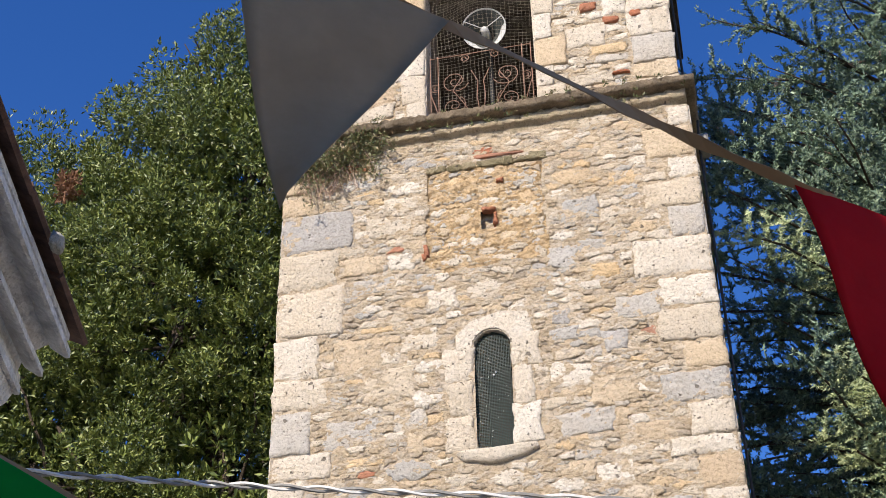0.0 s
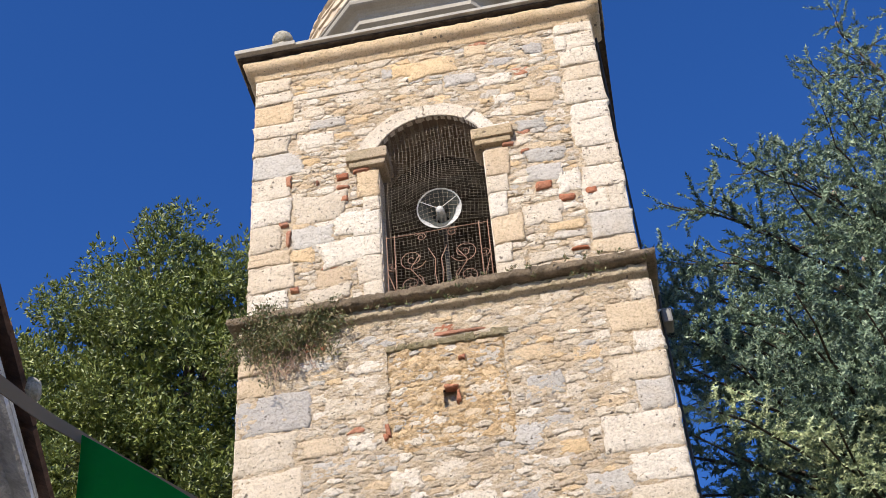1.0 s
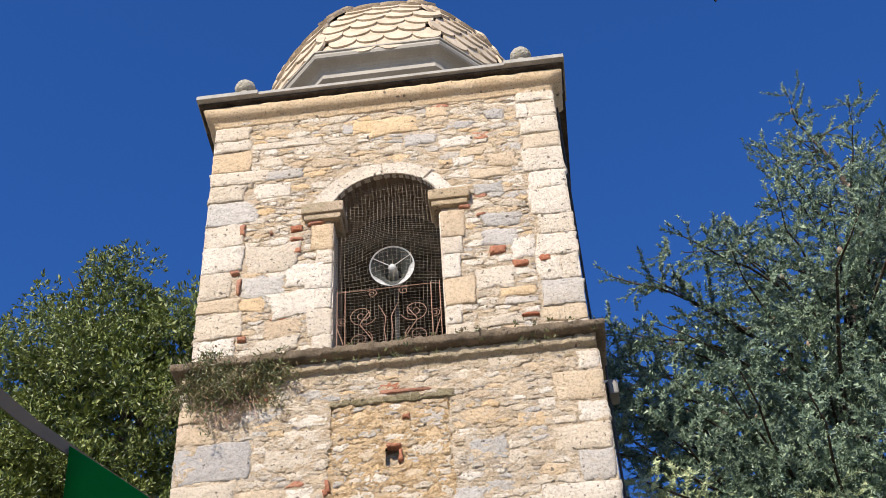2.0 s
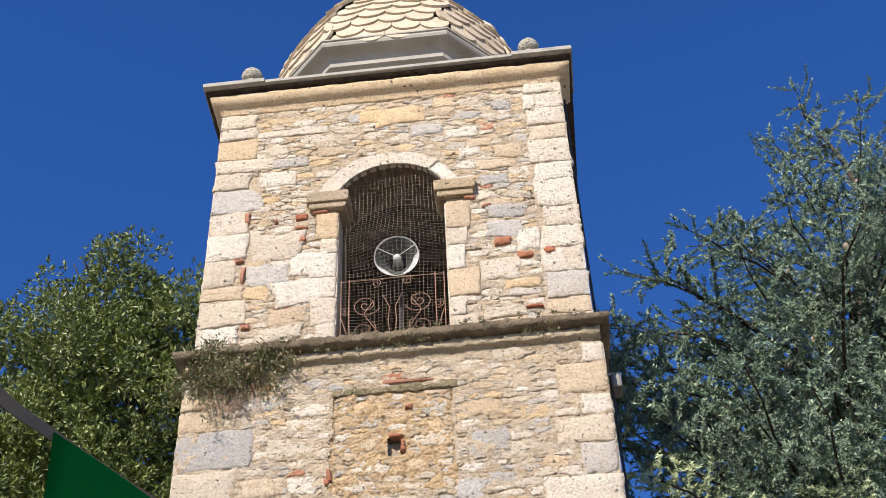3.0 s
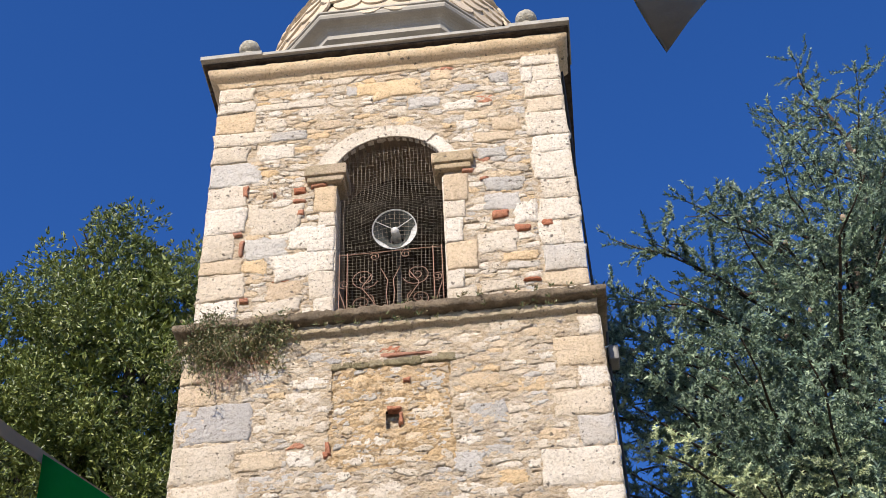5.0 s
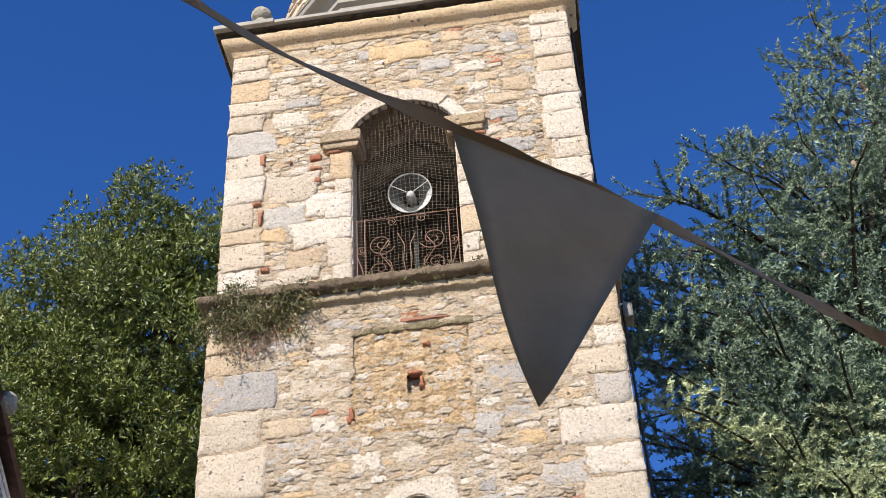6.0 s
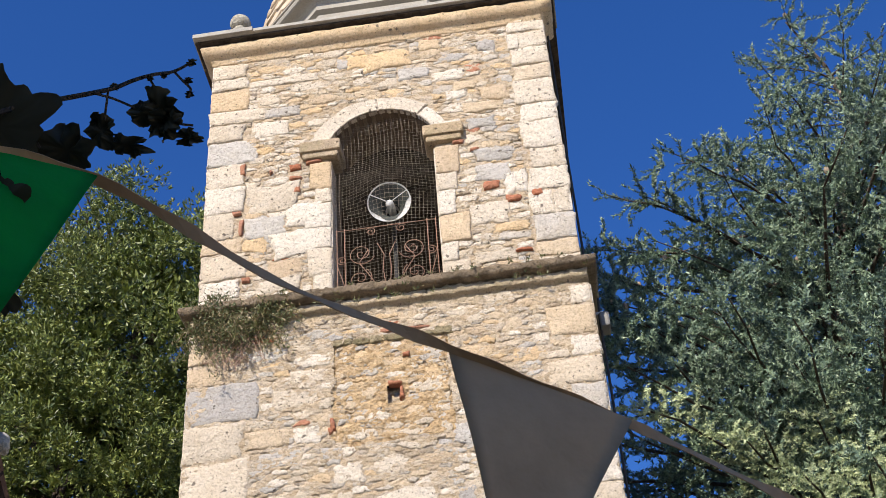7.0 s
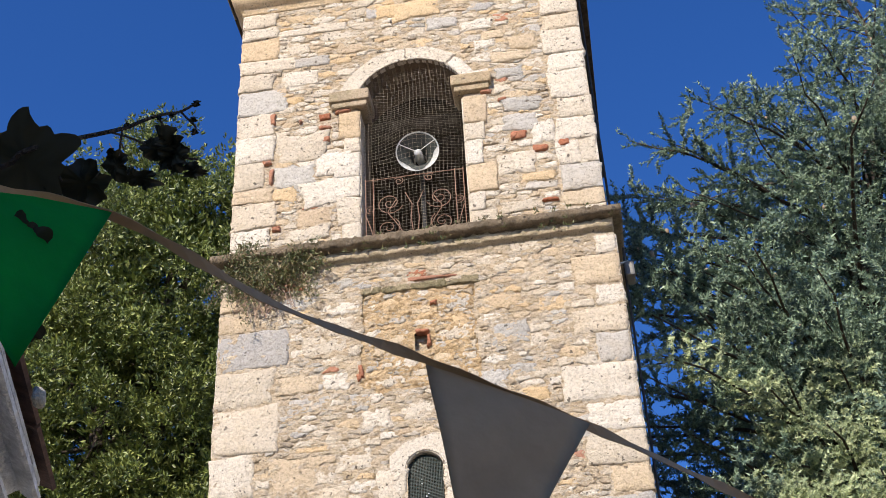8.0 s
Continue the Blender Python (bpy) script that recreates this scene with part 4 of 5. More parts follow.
eight_sided("drum_cornice", cove8 + [(1.735, 0.81, 16.345), (1.76, 0.82, 16.36), (1.775, 0.825, 16.40), (1.76, 0.82, 16.45), (1.78, 0.83, 16.46), (1.78, 0.83, 16.485), (1.6, 0.75, 16.50), (0.01, 0.005, 16.52)], drum_paint)


def dome_radius(theta):
    """Half way between the drum's eight sides and a circle."""
    c, s = abs(math.cos(theta)), abs(math.sin(theta))
    return 0.55 * min(1.75 / max(c, 1e-6), 1.75 / max(s, 1e-6), 2.57 / (c + s)) + 0.45 * 1.80 - 0.08


def dome_point(theta, u):
    """u runs from 0 at the foot to 1 at the crown."""
    r = dome_radius(theta) * math.cos(u * math.pi / 2) ** 0.85
    return Vector((DX + r * math.cos(theta), DY + r * math.sin(theta), 16.50 + 2.15 * math.sin(u * math.pi / 2)))


bm = bmesh.new()
rows = [[bm.verts.new(dome_point(2 * math.pi * k / 48, u) - Vector((0, 0, 0.03))) for k in range(48)] for u in np.linspace(0, 0.97, 16)]
for p, q in zip(rows, rows[1:]):
    for k in range(48):
        bm.faces.new((p[k], p[(k + 1) % 48], q[(k + 1) % 48], q[k]))
bm.faces.new(rows[-1])
dome = part("dome", bm, tile_stone, tower, "dome clad in cream fish-scale tiles", True)
shield = [(-0.5, 0.0), (-0.5, -0.62), (-0.46, -0.74), (-0.36, -0.87), (-0.2, -0.97), (0, -1.0), (0.2, -0.97), (0.36, -0.87), (0.46, -0.74), (0.5, -0.62), (0.5, 0.0)]
sv = [(x, z, 0.0) for x, z in shield] + [(x, z, 1.0) for x, z in shield]
ns = len(shield)
sf = [tuple(range(ns))[::-1], tuple(range(ns, 2 * ns))] + [(k, (k + 1) % ns, ns + (k + 1) % ns, ns + k) for k in range(ns)]
tile_mesh = mesh_of("roof_tile", sv, sf, tile_stone)
tiler = random.Random(4)
for r in range(15):
    u = 0.055 + r * 0.057
    per = max(8, round(2 * math.pi * 1.8 * math.cos(u * math.pi / 2) ** 0.85 / 0.38))
    for k in range(per):
        th = 2 * math.pi * (k + 0.5 * (r % 2)) / per
        p, q = dome_point(th, u), dome_point(th, max(u - 0.085, -0.03))
        a, b = dome_point(th - 0.02, u), dome_point(th + 0.02, u)
        down = (p - q).normalized()
        side = (b - a).normalized()
        out = side.cross(down).normalized()
        if out.dot(p - Vector((DX, DY, 16.5))) < 0:
            out, side = -out, -side
        width = (dome_point(th + math.pi / per, u - 0.05) - dome_point(th - math.pi / per, u - 0.05)).length * 1.0
        down2 = (down - out * 0.13).normalized()
        out2 = side.cross(down2).normalized()
        if out2.dot(out) < 0:
            out2 = -out2
        m = Matrix((side * width, down2 * ((p - q).length * 1.12), out2 * 0.036)).transposed().to_4x4()
        m.translation = p + out * 0.012 + out * tiler.uniform(0, 0.006)
        ob = new("roof_tile", tile_mesh)
        ob.parent = dome
        ob.matrix_basis = m
for x in (-1.79, 1.74):
    bm = bmesh.new()
    yy = 0.25
    lathe(bm, [(0.10, 15.13), (0.10, 15.50), (0.12, 15.52), (0.12, 15.58), (0.085, 15.62), (0.075, 15.66)], (x, yy, 0), 20)
    part("finial_base", bm, lichen_stone, tower)
    bm = bmesh.new()
    bmesh.ops.create_icosphere(bm, subdivisions=4, radius=1.0)
    for v in bm.verts:
        k = 0.135 * (1 + 0.05 * noise.fractal(v.co * 2.5 + Vector((x, 0, 0)), 1, 2, 3))
        v.co = Vector((x + v.co.x * k, yy + v.co.y * k, 15.76 + v.co.z * k * 0.92))
    part("finial_ball", bm, lichen_stone, tower, "lichen covered stone ball", True)
bm = bmesh.new()
tube(bm, [(2.105, 0.42, 15.0), (2.10, 0.42, 13.0), (2.105, 0.42, 10.95)], 0.014)
tube(bm, [(2.18, 0.42, 10.72), (2.16, 0.40, 10.4), (2.15, 0.40, 6.0), (2.15, 0.4, 0.1)], 0.014)
part("side_tube", bm, cable_dark, tower, "thin dark tubes down the side")

# ---- things in and on the tower ----
horn = thing("horn_loudspeaker", "grey horn loudspeaker hung behind the belfry net", "loudspeaker", at=(0.02, 0.42, 12.43))
HORN = pose(0.02, 0.34, 12.42, 104, 0, 0)


def turned(bm, profile, m, sides=36):
    lathe(bm, profile, (0, 0, 0), sides)
    bmesh.ops.transform(bm, matrix=m, verts=bm.verts[:])
    bmesh.ops.recalc_face_normals(bm, faces=bm.faces[:])
    return bm


bell = [(0.075, -0.34), (0.085, -0.25), (0.11, -0.17), (0.15, -0.10), (0.20, -0.045), (0.245, -0.01), (0.250, 0.0), (0.253, 0.003), (0.253, -0.008), (0.248, -0.02), (0.205, -0.06), (0.155, -0.115), (0.117, -0.18), (0.092, -0.26), (0.08, -0.35)]
part("bell_mouth", turned(bmesh.new(), bell, HORN), horn_grey, horn, "", True)
# Shade and lit crescents of the horn's mouth, shaped as a dark sheet
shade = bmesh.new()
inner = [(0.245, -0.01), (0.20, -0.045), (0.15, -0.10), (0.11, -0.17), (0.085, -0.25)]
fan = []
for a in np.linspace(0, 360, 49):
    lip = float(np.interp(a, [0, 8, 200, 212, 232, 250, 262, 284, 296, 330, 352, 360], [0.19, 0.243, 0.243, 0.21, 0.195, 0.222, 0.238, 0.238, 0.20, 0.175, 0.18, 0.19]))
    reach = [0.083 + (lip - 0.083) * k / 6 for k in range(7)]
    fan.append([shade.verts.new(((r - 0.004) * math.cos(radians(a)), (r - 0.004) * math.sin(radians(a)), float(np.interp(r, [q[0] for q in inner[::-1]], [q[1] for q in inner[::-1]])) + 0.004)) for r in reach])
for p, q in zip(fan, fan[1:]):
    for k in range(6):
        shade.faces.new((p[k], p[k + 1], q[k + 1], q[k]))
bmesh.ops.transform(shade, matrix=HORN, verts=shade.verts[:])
part("throat_shade", shade, simple("throat_shade_grey", (0.035, 0.04, 0.037), (0.065, 0.072, 0.066), 8, 0.6), horn, "dark grey sheet shaped as the shade in the throat", True)
part("inner_horn", turned(bmesh.new(), [(0.0, -0.02), (0.035, -0.022), (0.045, -0.04), (0.05, -0.2), (0.045, -0.3)], HORN, 20), horn_grey, horn, "", True)
part("driver", turned(bmesh.new(), [(0.0, -0.52), (0.09, -0.52), (0.10, -0.50), (0.10, -0.36), (0.08, -0.34), (0.0, -0.34)], HORN, 24), cable_dark, horn, "dark round driver housing", False)
bm = bmesh.new()
for a in (0.52, 2.62):
    tube(bm, [HORN @ Vector((0.03 * math.cos(a), 0.03 * math.sin(a), -0.02)), HORN @ Vector((0.25 * math.cos(a), 0.25 * math.sin(a), 0.0))], 0.005, 5)
part("stay_wire", bm, horn_grey, horn)
bm = bmesh.new()
tube(bm, [(0.02, 0.72, 12.5), (0.02, 0.72, 11.4), (0.02, 0.72, 10.86)], 0.025, 8)
tube(bm, [(0.02, 0.50, 12.45), (0.02, 0.74, 12.48)], 0.02, 8)
part("bracket", bm, cable_dark, horn)


def net_y(x, z):
    d = ((x - 0.02) / 0.33) ** 2 + ((z - 12.40) / 0.36) ** 2
    return 0.20 + 0.012 * math.sin(5 * x + 3 * z) + 0.03 * noise.noise(Vector((x * 1.6, z * 1.3, 2.0))) - 0.19 * math.exp(-0.9 * d) - 0.05 * math.exp(-((z - 13.45) / 0.1) ** 2)


def net_at(u, w):
    """A knot of the net; it is drawn towards the horn and sags a little."""
    x, z = u, w
    dx, dz = x - 0.02, z - 12.40
    g = math.exp(-(dx * dx + dz * dz) / 0.16)
    x += 0.16 * g * dx + 0.012 * noise.noise(Vector((u * 2, w * 2, 7)))
    z += 0.16 * g * dz + 0.014 * noise.noise(Vector((u * 2, w * 2, 11))) + (0.03 * math.sin(u * 9 + 1) * math.exp(-((w - 13.1) / 0.18) ** 2))
    return Vector((x, net_y(x, z), z))


bm = bmesh.new()
cols, rows_n = np.arange(-0.60, 0.62, 0.044), np.arange(10.84, 13.62, 0.044)
for u in cols:
    run = [net_at(u, w) for w in rows_n if in_window(u, w, 0.03)]
    if len(run) > 2:
        tube(bm, run, 0.0010, 4)
for w in rows_n:
    run = [net_at(u, w) for u in cols if in_window(u, w, 0.03)]
    if len(run) > 2:
        tube(bm, run, 0.0010, 4)
me = bpy.data.meshes.new("bird_net")
bm.to_mesh(me)
bm.free()
me.materials.append(net_cord)
tagged(new("bird_net", me), "tan square-mesh bird net across the belfry arch", "net")

railing = thing("balcony_railing", "rusty wrought iron scroll railing in the belfry arch", "railing", at=(0, 0.12, 10.88))


def spiral(cx, cz, r0, r1, a0, turns, y=0.10, steps=26):
    return [Vector((cx + (r0 + (r1 - r0) * t) * math.cos(a0 + turns * 2 * math.pi * t), y, cz + (r0 + (r1 - r0) * t) * math.sin(a0 + turns * 2 * math.pi * t))) for t in np.linspace(0, 1, steps)]


for nm, pts in (("top_rail", [(-0.55, 0.10, 11.86), (0.56, 0.10, 11.86)]), ("bottom_rail", [(-0.55, 0.10, 10.98), (0.56, 0.10, 10.98)]), ("upright", [(-0.46, 0.10, 10.88), (-0.46, 0.10, 11.88)]), ("upright", [(0.46, 0.10, 10.88), (0.46, 0.10, 11.88)]), ("upright", [(-0.545, 0.10, 10.88), (-0.545, 0.10, 11.88)]), ("upright", [(0.555, 0.10, 10.88), (0.555, 0.10, 11.88)])):
    part(nm, tube(bmesh.new(), pts, 0.0055, 6), iron_rust, railing)
for s in (-1, 1):
    turn = 1 if s < 0 else -1
    ang = lambda a: a if s < 0 else math.pi - a
    for cx, cz, r, a0, n in ((0.28, 11.50, 0.155, 0.3, 1.9), (0.30, 11.16, 0.14, 2.2, 1.8), (0.49, 11.44, 0.06, 1.2, 1.6), (0.17, 11.80, 0.06, -0.6, 1.5), (0.36, 10.96, 0.08, 0.5, 1.2)):
        part("scroll", tube(bmesh.new(), spiral(s * cx, cz, 0.012, r, ang(a0), n * turn), 0.0045, 5), iron_rust, railing)
    big = [(s * (0.10 + 0.20 * math.sin(t)), 0.10, 11.0 + 0.62 * (t / 2.6) + 0.08 * math.sin(2 * t)) for t in np.linspace(0, 2.6, 14)]
    part("scroll", tube(bmesh.new(), big, 0.0048, 5), iron_rust, railing)
    part("scroll", tube(bmesh.new(), [(s * 0.02, 0.10, 11.0), (s * 0.045, 0.10, 11.25), (s * 0.03, 0.10, 11.45), (s * 0.10, 0.10, 11.62)], 0.005, 5), iron_rust, railing)
    part("scroll", tube(bmesh.new(), [(s * 0.45, 0.10, 11.0), (s * 0.50, 0.10, 11.2), (s * 0.545, 0.10, 11.36)], 0.005, 5), iron_rust, railing)

bm = bmesh.new()
for u in np.arange(-0.165, 0.18, 0.015):
    run = [(u, 0.035 + 0.006 * math.sin(9 * w + 20 * u), w) for w in np.arange(7.07, 8.31, 0.06) if in_slit(u, w, 0.005)]
    tube(bm, run, 0.0026, 4)
for w in np.arange(7.08, 8.30, 0.015):
    run = [(u, 0.035 + 0.006 * math.sin(9 * w + 20 * u), w) for u in np.arange(-0.17, 0.19, 0.03) if in_slit(u, w, 0.005)]
    if len(run) > 1:
        tube(bm, run, 0.0026, 4)
me = bpy.data.meshes.new("window_mesh")
bm.to_mesh(me)
bm.free()
me.materials.append(mesh_green)
tagged(new("window_mesh", me), "dark green wire mesh across the slit window", "mesh screen")
bm = bmesh.new()
speck = random.Random(8)
for _ in range(26):
    c = Vector((speck.uniform(-0.14, 0.15), 0.026, speck.uniform(7.1, 8.15)))
    r = bmesh.ops.create_icosphere(bm, subdivisions=1, radius=speck.uniform(0.003, 0.007), matrix=Matrix.Translation(c) @ Matrix.Rotation(speck.uniform(0, 3), 4, "Y") @ Matrix.Diagonal((1.8, 0.6, 0.8, 1)))
me = bpy.data.meshes.new("plaster_specks")
bm.to_mesh(me)
bm.free()
me.materials.append(plaster_white)
tagged(new("plaster_specks", me), "white plaster specks caught in the wire mesh", "debris", kind="stuff")

lampx = thing("floodlight", "small grey floodlight on the side of the tower", "lamp", at=(2.1, 0.4, 10.3))
bm = bmesh.new()
box(bm, 2.16, 2.26, 0.30, 0.50, 10.28, 10.46, 0.02)
part("housing", bm, lead, lampx)
bm = bmesh.new()
tube(bm, [(2.09, 0.4, 10.5), (2.2, 0.4, 10.52), (2.21, 0.4, 10.42)], 0.015)
part("bracket", bm, horn_grey, lampx)


# ---- foliage ----
def scatter(name, template, faces, where, size, turns, material):
    """One mesh of many copies of a small leaf template; each is turned by its own matrix."""
    t = np.array(template, float)
    v = np.einsum("nij,kj->nki", turns, t) * size[:, None, None] + where[:, None, :]
    n, k = len(where), len(t)
    f = (np.array(faces)[None] + (np.arange(n) * k)[:, None, None]).reshape(-1, len(faces[0]))
    me = bpy.data.meshes.new(name)
    me.vertices.add(n * k)
    me.vertices.foreach_set("co", v.reshape(-1).astype(np.float32))
    m = f.shape[1]
    me.loops.add(f.size)
    me.loops.foreach_set("vertex_index", f.reshape(-1).astype(np.int32))
    me.polygons.add(len(f))
    me.polygons.foreach_set("loop_start", (np.arange(len(f)) * m).astype(np.int32))
    me.materials.append(material)
    me.update()
    me.validate()
    return me


def frames(out, gen, spread):
    """Turning matrices whose y axis lies near the given directions."""
    d = out + gen.normal(0, spread, out.shape)
    d /= np.linalg.norm(d, axis=1)[:, None] + 1e-9
    a = np.cross(d, gen.normal(0, 1, d.shape))
    a /= np.linalg.norm(a, axis=1)[:, None] + 1e-9
    return np.stack([a, d, np.cross(a, d)], 2)


LEAF = [(0, 0, 0), (-0.17, 0.52, 0.06), (0, 1.0, -0.05), (0.17, 0.52, 0.06)]
LEAF_F = [(0, 2, 1), (0, 3, 2)]


def crown(name, lobes, clumps, per, leaf, gen, material, parent, label, squash=0.9, clump=0.52):
    """A crown of leaf rosettes gathered into clumps over uneven lobes."""
    where, out = [], []
    total = sum(l[3] ** 2 for l in lobes)
    for x, y, z, r in lobes:
        n = int(clumps * r * r / total)
        d = gen.normal(0, 1, (n, 3))
        d /= np.linalg.norm(d, axis=1)[:, None]
        rad = r * (0.62 + 0.42 * gen.random(n) ** 0.6)
        c = np.array((x, y, z)) + d * rad[:, None] * np.array((1, 1, squash))
        for cc, dd in zip(c, d):
            k = max(6, int(per * gen.uniform(0.6, 1.4)))
            e = gen.normal(0, 1, (k, 3)) + 0.5 * dd + np.array((0, 0, 0.35))
            e /= np.linalg.norm(e, axis=1)[:, None]
            where.append(cc + e * (clump * gen.uniform(0.6, 1.3) * gen.random((k, 1)) ** 0.4) * np.array((1, 1, 0.7)))
            out.append(e + 0.3 * np.array((0, 0, 1)))
    where, out = np.concatenate(where), np.concatenate(out)
    where = np.repeat(where, 8, 0) + gen.normal(0, 0.022, (len(where) * 8, 3))
    out = np.repeat(out, 8, 0)
    me = scatter(name, LEAF, LEAF_F, where, leaf * gen.uniform(0.7, 1.3, len(where)), frames(out, gen, 0.75), material)
    ob = attach(new(name, me), parent)
    ob["label"] = label
    return ob


def limb(a, b, bend, gen, n=7):
    a, b = np.array(a, float), np.array(b, float)
    t = np.linspace(0, 1, n)[:, None]
    side = gen.normal(0, 1, 3) * bend
    return [Vector(p) for p in a + (b - a) * t + np.sin(t * math.pi) * side + gen.normal(0, bend * 0.12, (n, 3)) * (t > 0) * (t < 1)]


gen = np.random.default_rng(21)
oak = thing("evergreen_tree", "tall dense evergreen tree with small glossy leaves", "tree", at=(-6.2, 8.5, 0))
LOBES = [(-10.2, 8.0, 17.3, 1.6), (-12.0, 8.2, 16.0, 2.0), (-12.2, 8.0, 13.0, 2.2), (-6.4, 8.0, 19.2, 1.3), (-5.4, 8.1, 18.7, 1.3), (-4.4, 8.3, 18.1, 1.3), (-7.2, 8.2, 17.6, 1.7), (-5.6, 7.8, 16.6, 2.3), (-8.6, 8.2, 15.6, 2.1), (-3.6, 8.5, 15.8, 1.9), (-6.6, 7.6, 13.9, 2.4), (-10.0, 8.5, 13.4, 2.2), (-4.3, 8.2, 12.8, 1.9), (-8.4, 7.4, 11.4, 2.2), (-5.6, 7.6, 10.8, 1.8), (-3.8, 8.6, 10.2, 1.5), (-10.6, 8.0, 10.2, 2.2), (-6.8, 7.4, 8.6, 1.9), (-9.2, 8.0, 7.6, 2.0), (-4.6, 8.2, 7.6, 1.6), (-7.0, 9.5, 15.5, 2.6), (-6.5, 9.8, 12.0, 2.6)]
bm = bmesh.new()
tube(bm, [(-6.2, 8.5, -0.2), (-6.3, 8.6, 3), (-6.1, 8.5, 8), (-5.9, 8.4, 13), (-5.7, 8.2, 18)], [0.5, 0.42, 0.34, 0.22, 0.08], 10)
part("trunk", bm, bark, oak, smooth=True)
for x, y, z, r in LOBES:
    bm = bmesh.new()
    tube(bm, limb((-6.1, 8.5, max(3.0, z - 4.0)), (x, y, z + 0.3 * r), 0.35, gen), [0.15, 0.12, 0.1, 0.08, 0.06, 0.045, 0.03], 6)
    for _ in range(6):
        d = gen.normal(0, 1, 3)
        d /= np.linalg.norm(d)
        tube(bm, limb((x, y, z - 0.2 * r), np.array((x, y, z)) + d * r * 0.85, 0.15, gen, 5), [0.045, 0.035, 0.03, 0.02, 0.01], 5)
    part("limb", bm, bark, oak, smooth=True)
crown("inner_crown", [(x, y + 0.3, z - 0.2, 0.68 * r) for x, y, z, r in LOBES], 900, 16, 0.16, gen, leaf_oak, oak, "shaded inner foliage")
crown("crown", LOBES, 1500, 42, 0.092, gen, leaf_oak, oak, "dense crown of glossy dark green leaves")
crown("withered_sprig", [(-8.2, 6.0, 15.85, 0.16)], 3, 26, 0.12, gen, leaf_dead, oak, "withered brown sprig", clump=0.2)

cedar = thing("cedar_tree", "tall blue-green cedar with tiered spreading branches", "tree", at=(5.2, 5.6, 0))
TRUNK = [(5.2, 5.6, -0.2), (5.25, 5.6, 5), (5.5, 5.6, 12), (6.35, 5.6, 15.5), (7.0, 5.6, 17.7), (6.85, 5.6, 18.9), (6.45, 5.6, 20.1)]
TOPZ = 20.1
bm = bmesh.new()
tube(bm, TRUNK, [0.42, 0.36, 0.22, 0.12, 0.06, 0.035, 0.012], 10)
part("trunk", bm, bark, cedar, smooth=True)
tuft_at, tuft_dir = [], []
rest = bmesh.new()
cones = []
UP = np.array((0, 0, 1.0))


def fuzzy(start, way, length, droop, step=0.030):
    """A needle-clad twig; its tufts join the crown."""
    m = max(2, int(length / step))
    q = np.linspace(0, length, m)
    path = start + way * q[:, None] - UP * (droop * q ** 2)[:, None] + np.cumsum(gen.normal(0, 0.010, (m, 3)), 0)
    tuft_at.append(path)
    tuft_dir.append(np.tile(way, (m, 1)))
    return path


made = 0
z = 4.0
while z < TOPZ - 0.15:
    low = max(0.0, min(1.0, (TOPZ - z) / 9.0))
    reach = float(np.interp(TOPZ - z, [0, 2, 4.5, 6.8, 11], [0.35, 1.6, 3.05, 4.35, 5.2]))
    tx = np.interp(z, [p[2] for p in TRUNK], [p[0] for p in TRUNK])
    for _ in range(2 if z > 17.5 else 4 if z > 15.2 else 8 if z > 7 else 5):
        az = gen.uniform(0, 2 * math.pi)
        length = reach * gen.uniform(0.45, 1.08)
        d = np.array((math.cos(az), math.sin(az), 0.0))
        n = max(4, int(length / 0.17))
        ts = np.linspace(0, 1, n)
        rise = gen.uniform(0.0, 0.5) * length * (1.0 - 0.55 * low)
        bow = gen.normal(0, 0.10) * length
        across = np.array((-d[1], d[0], 0.0))
        pts = np.array((tx, 5.6, z)) + d * (ts * length)[:, None] + UP * (rise * np.sin(ts * 1.7))[:, None] + across * (bow * ts ** 2)[:, None] + np.cumsum(gen.normal(0, 0.025, (n, 3)), 0)
        some = pts[:: max(1, n // 8)]
        radii = [0.030 * (1 - 0.9 * k / len(some)) * (0.35 + length / 4) for k in range(len(some))]
        if length > 1.1 and made < 230:
            bm = bmesh.new()
            tube(bm, [Vector(p) for p in some], radii, 5)
            part("branch", bm, bark, cedar, smooth=True)
            made += 1
        elif len(some) > 2:
            tube(rest, [Vector(p) for p in some], radii, 4)
        for k in range(1, n):
            t = ts[k]
            if t < 0.15:
                continue
            for s in (-1, 1):
                if gen.random() < 0.48:
                    continue
                side = gen.uniform(0.3, 0.95) * (1.1 - 0.7 * t) * (0.45 + 0.20 * length)
                e = s * across * gen.uniform(0.5, 1.0) + d * gen.uniform(0.3, 1.0) + UP * gen.uniform(-0.25, 0.75)
                e /= np.linalg.norm(e)
                path = fuzzy(pts[k], e, side, gen.uniform(0.0, 0.35))
                for p in path[3::5]:
                    f = e * 0.9 + gen.normal(0, 0.5, 3) + UP * 0.15
                    f /= np.linalg.norm(f)
                    fuzzy(p, f, gen.uniform(0.12, 0.32), 0.2)
        fuzzy(pts[-1], d * 0.8 + UP * gen.uniform(-0.1, 0.6), 0.3, 0.1)
        tip = pts[n // 4 :]
        tuft_at.append(tip)
        tuft_dir.append(np.tile(d, (len(tip), 1)))
        if z > 11 and gen.random() < 0.4:
            cones.append(pts[int(n * gen.uniform(0.35, 0.9))] + UP * 0.07)
    z += 0.27
tagged(part("twig_wood", rest, bark, cedar), kind="stuff")
tuft_at, tuft_dir = np.concatenate(tuft_at), np.concatenate(tuft_dir)

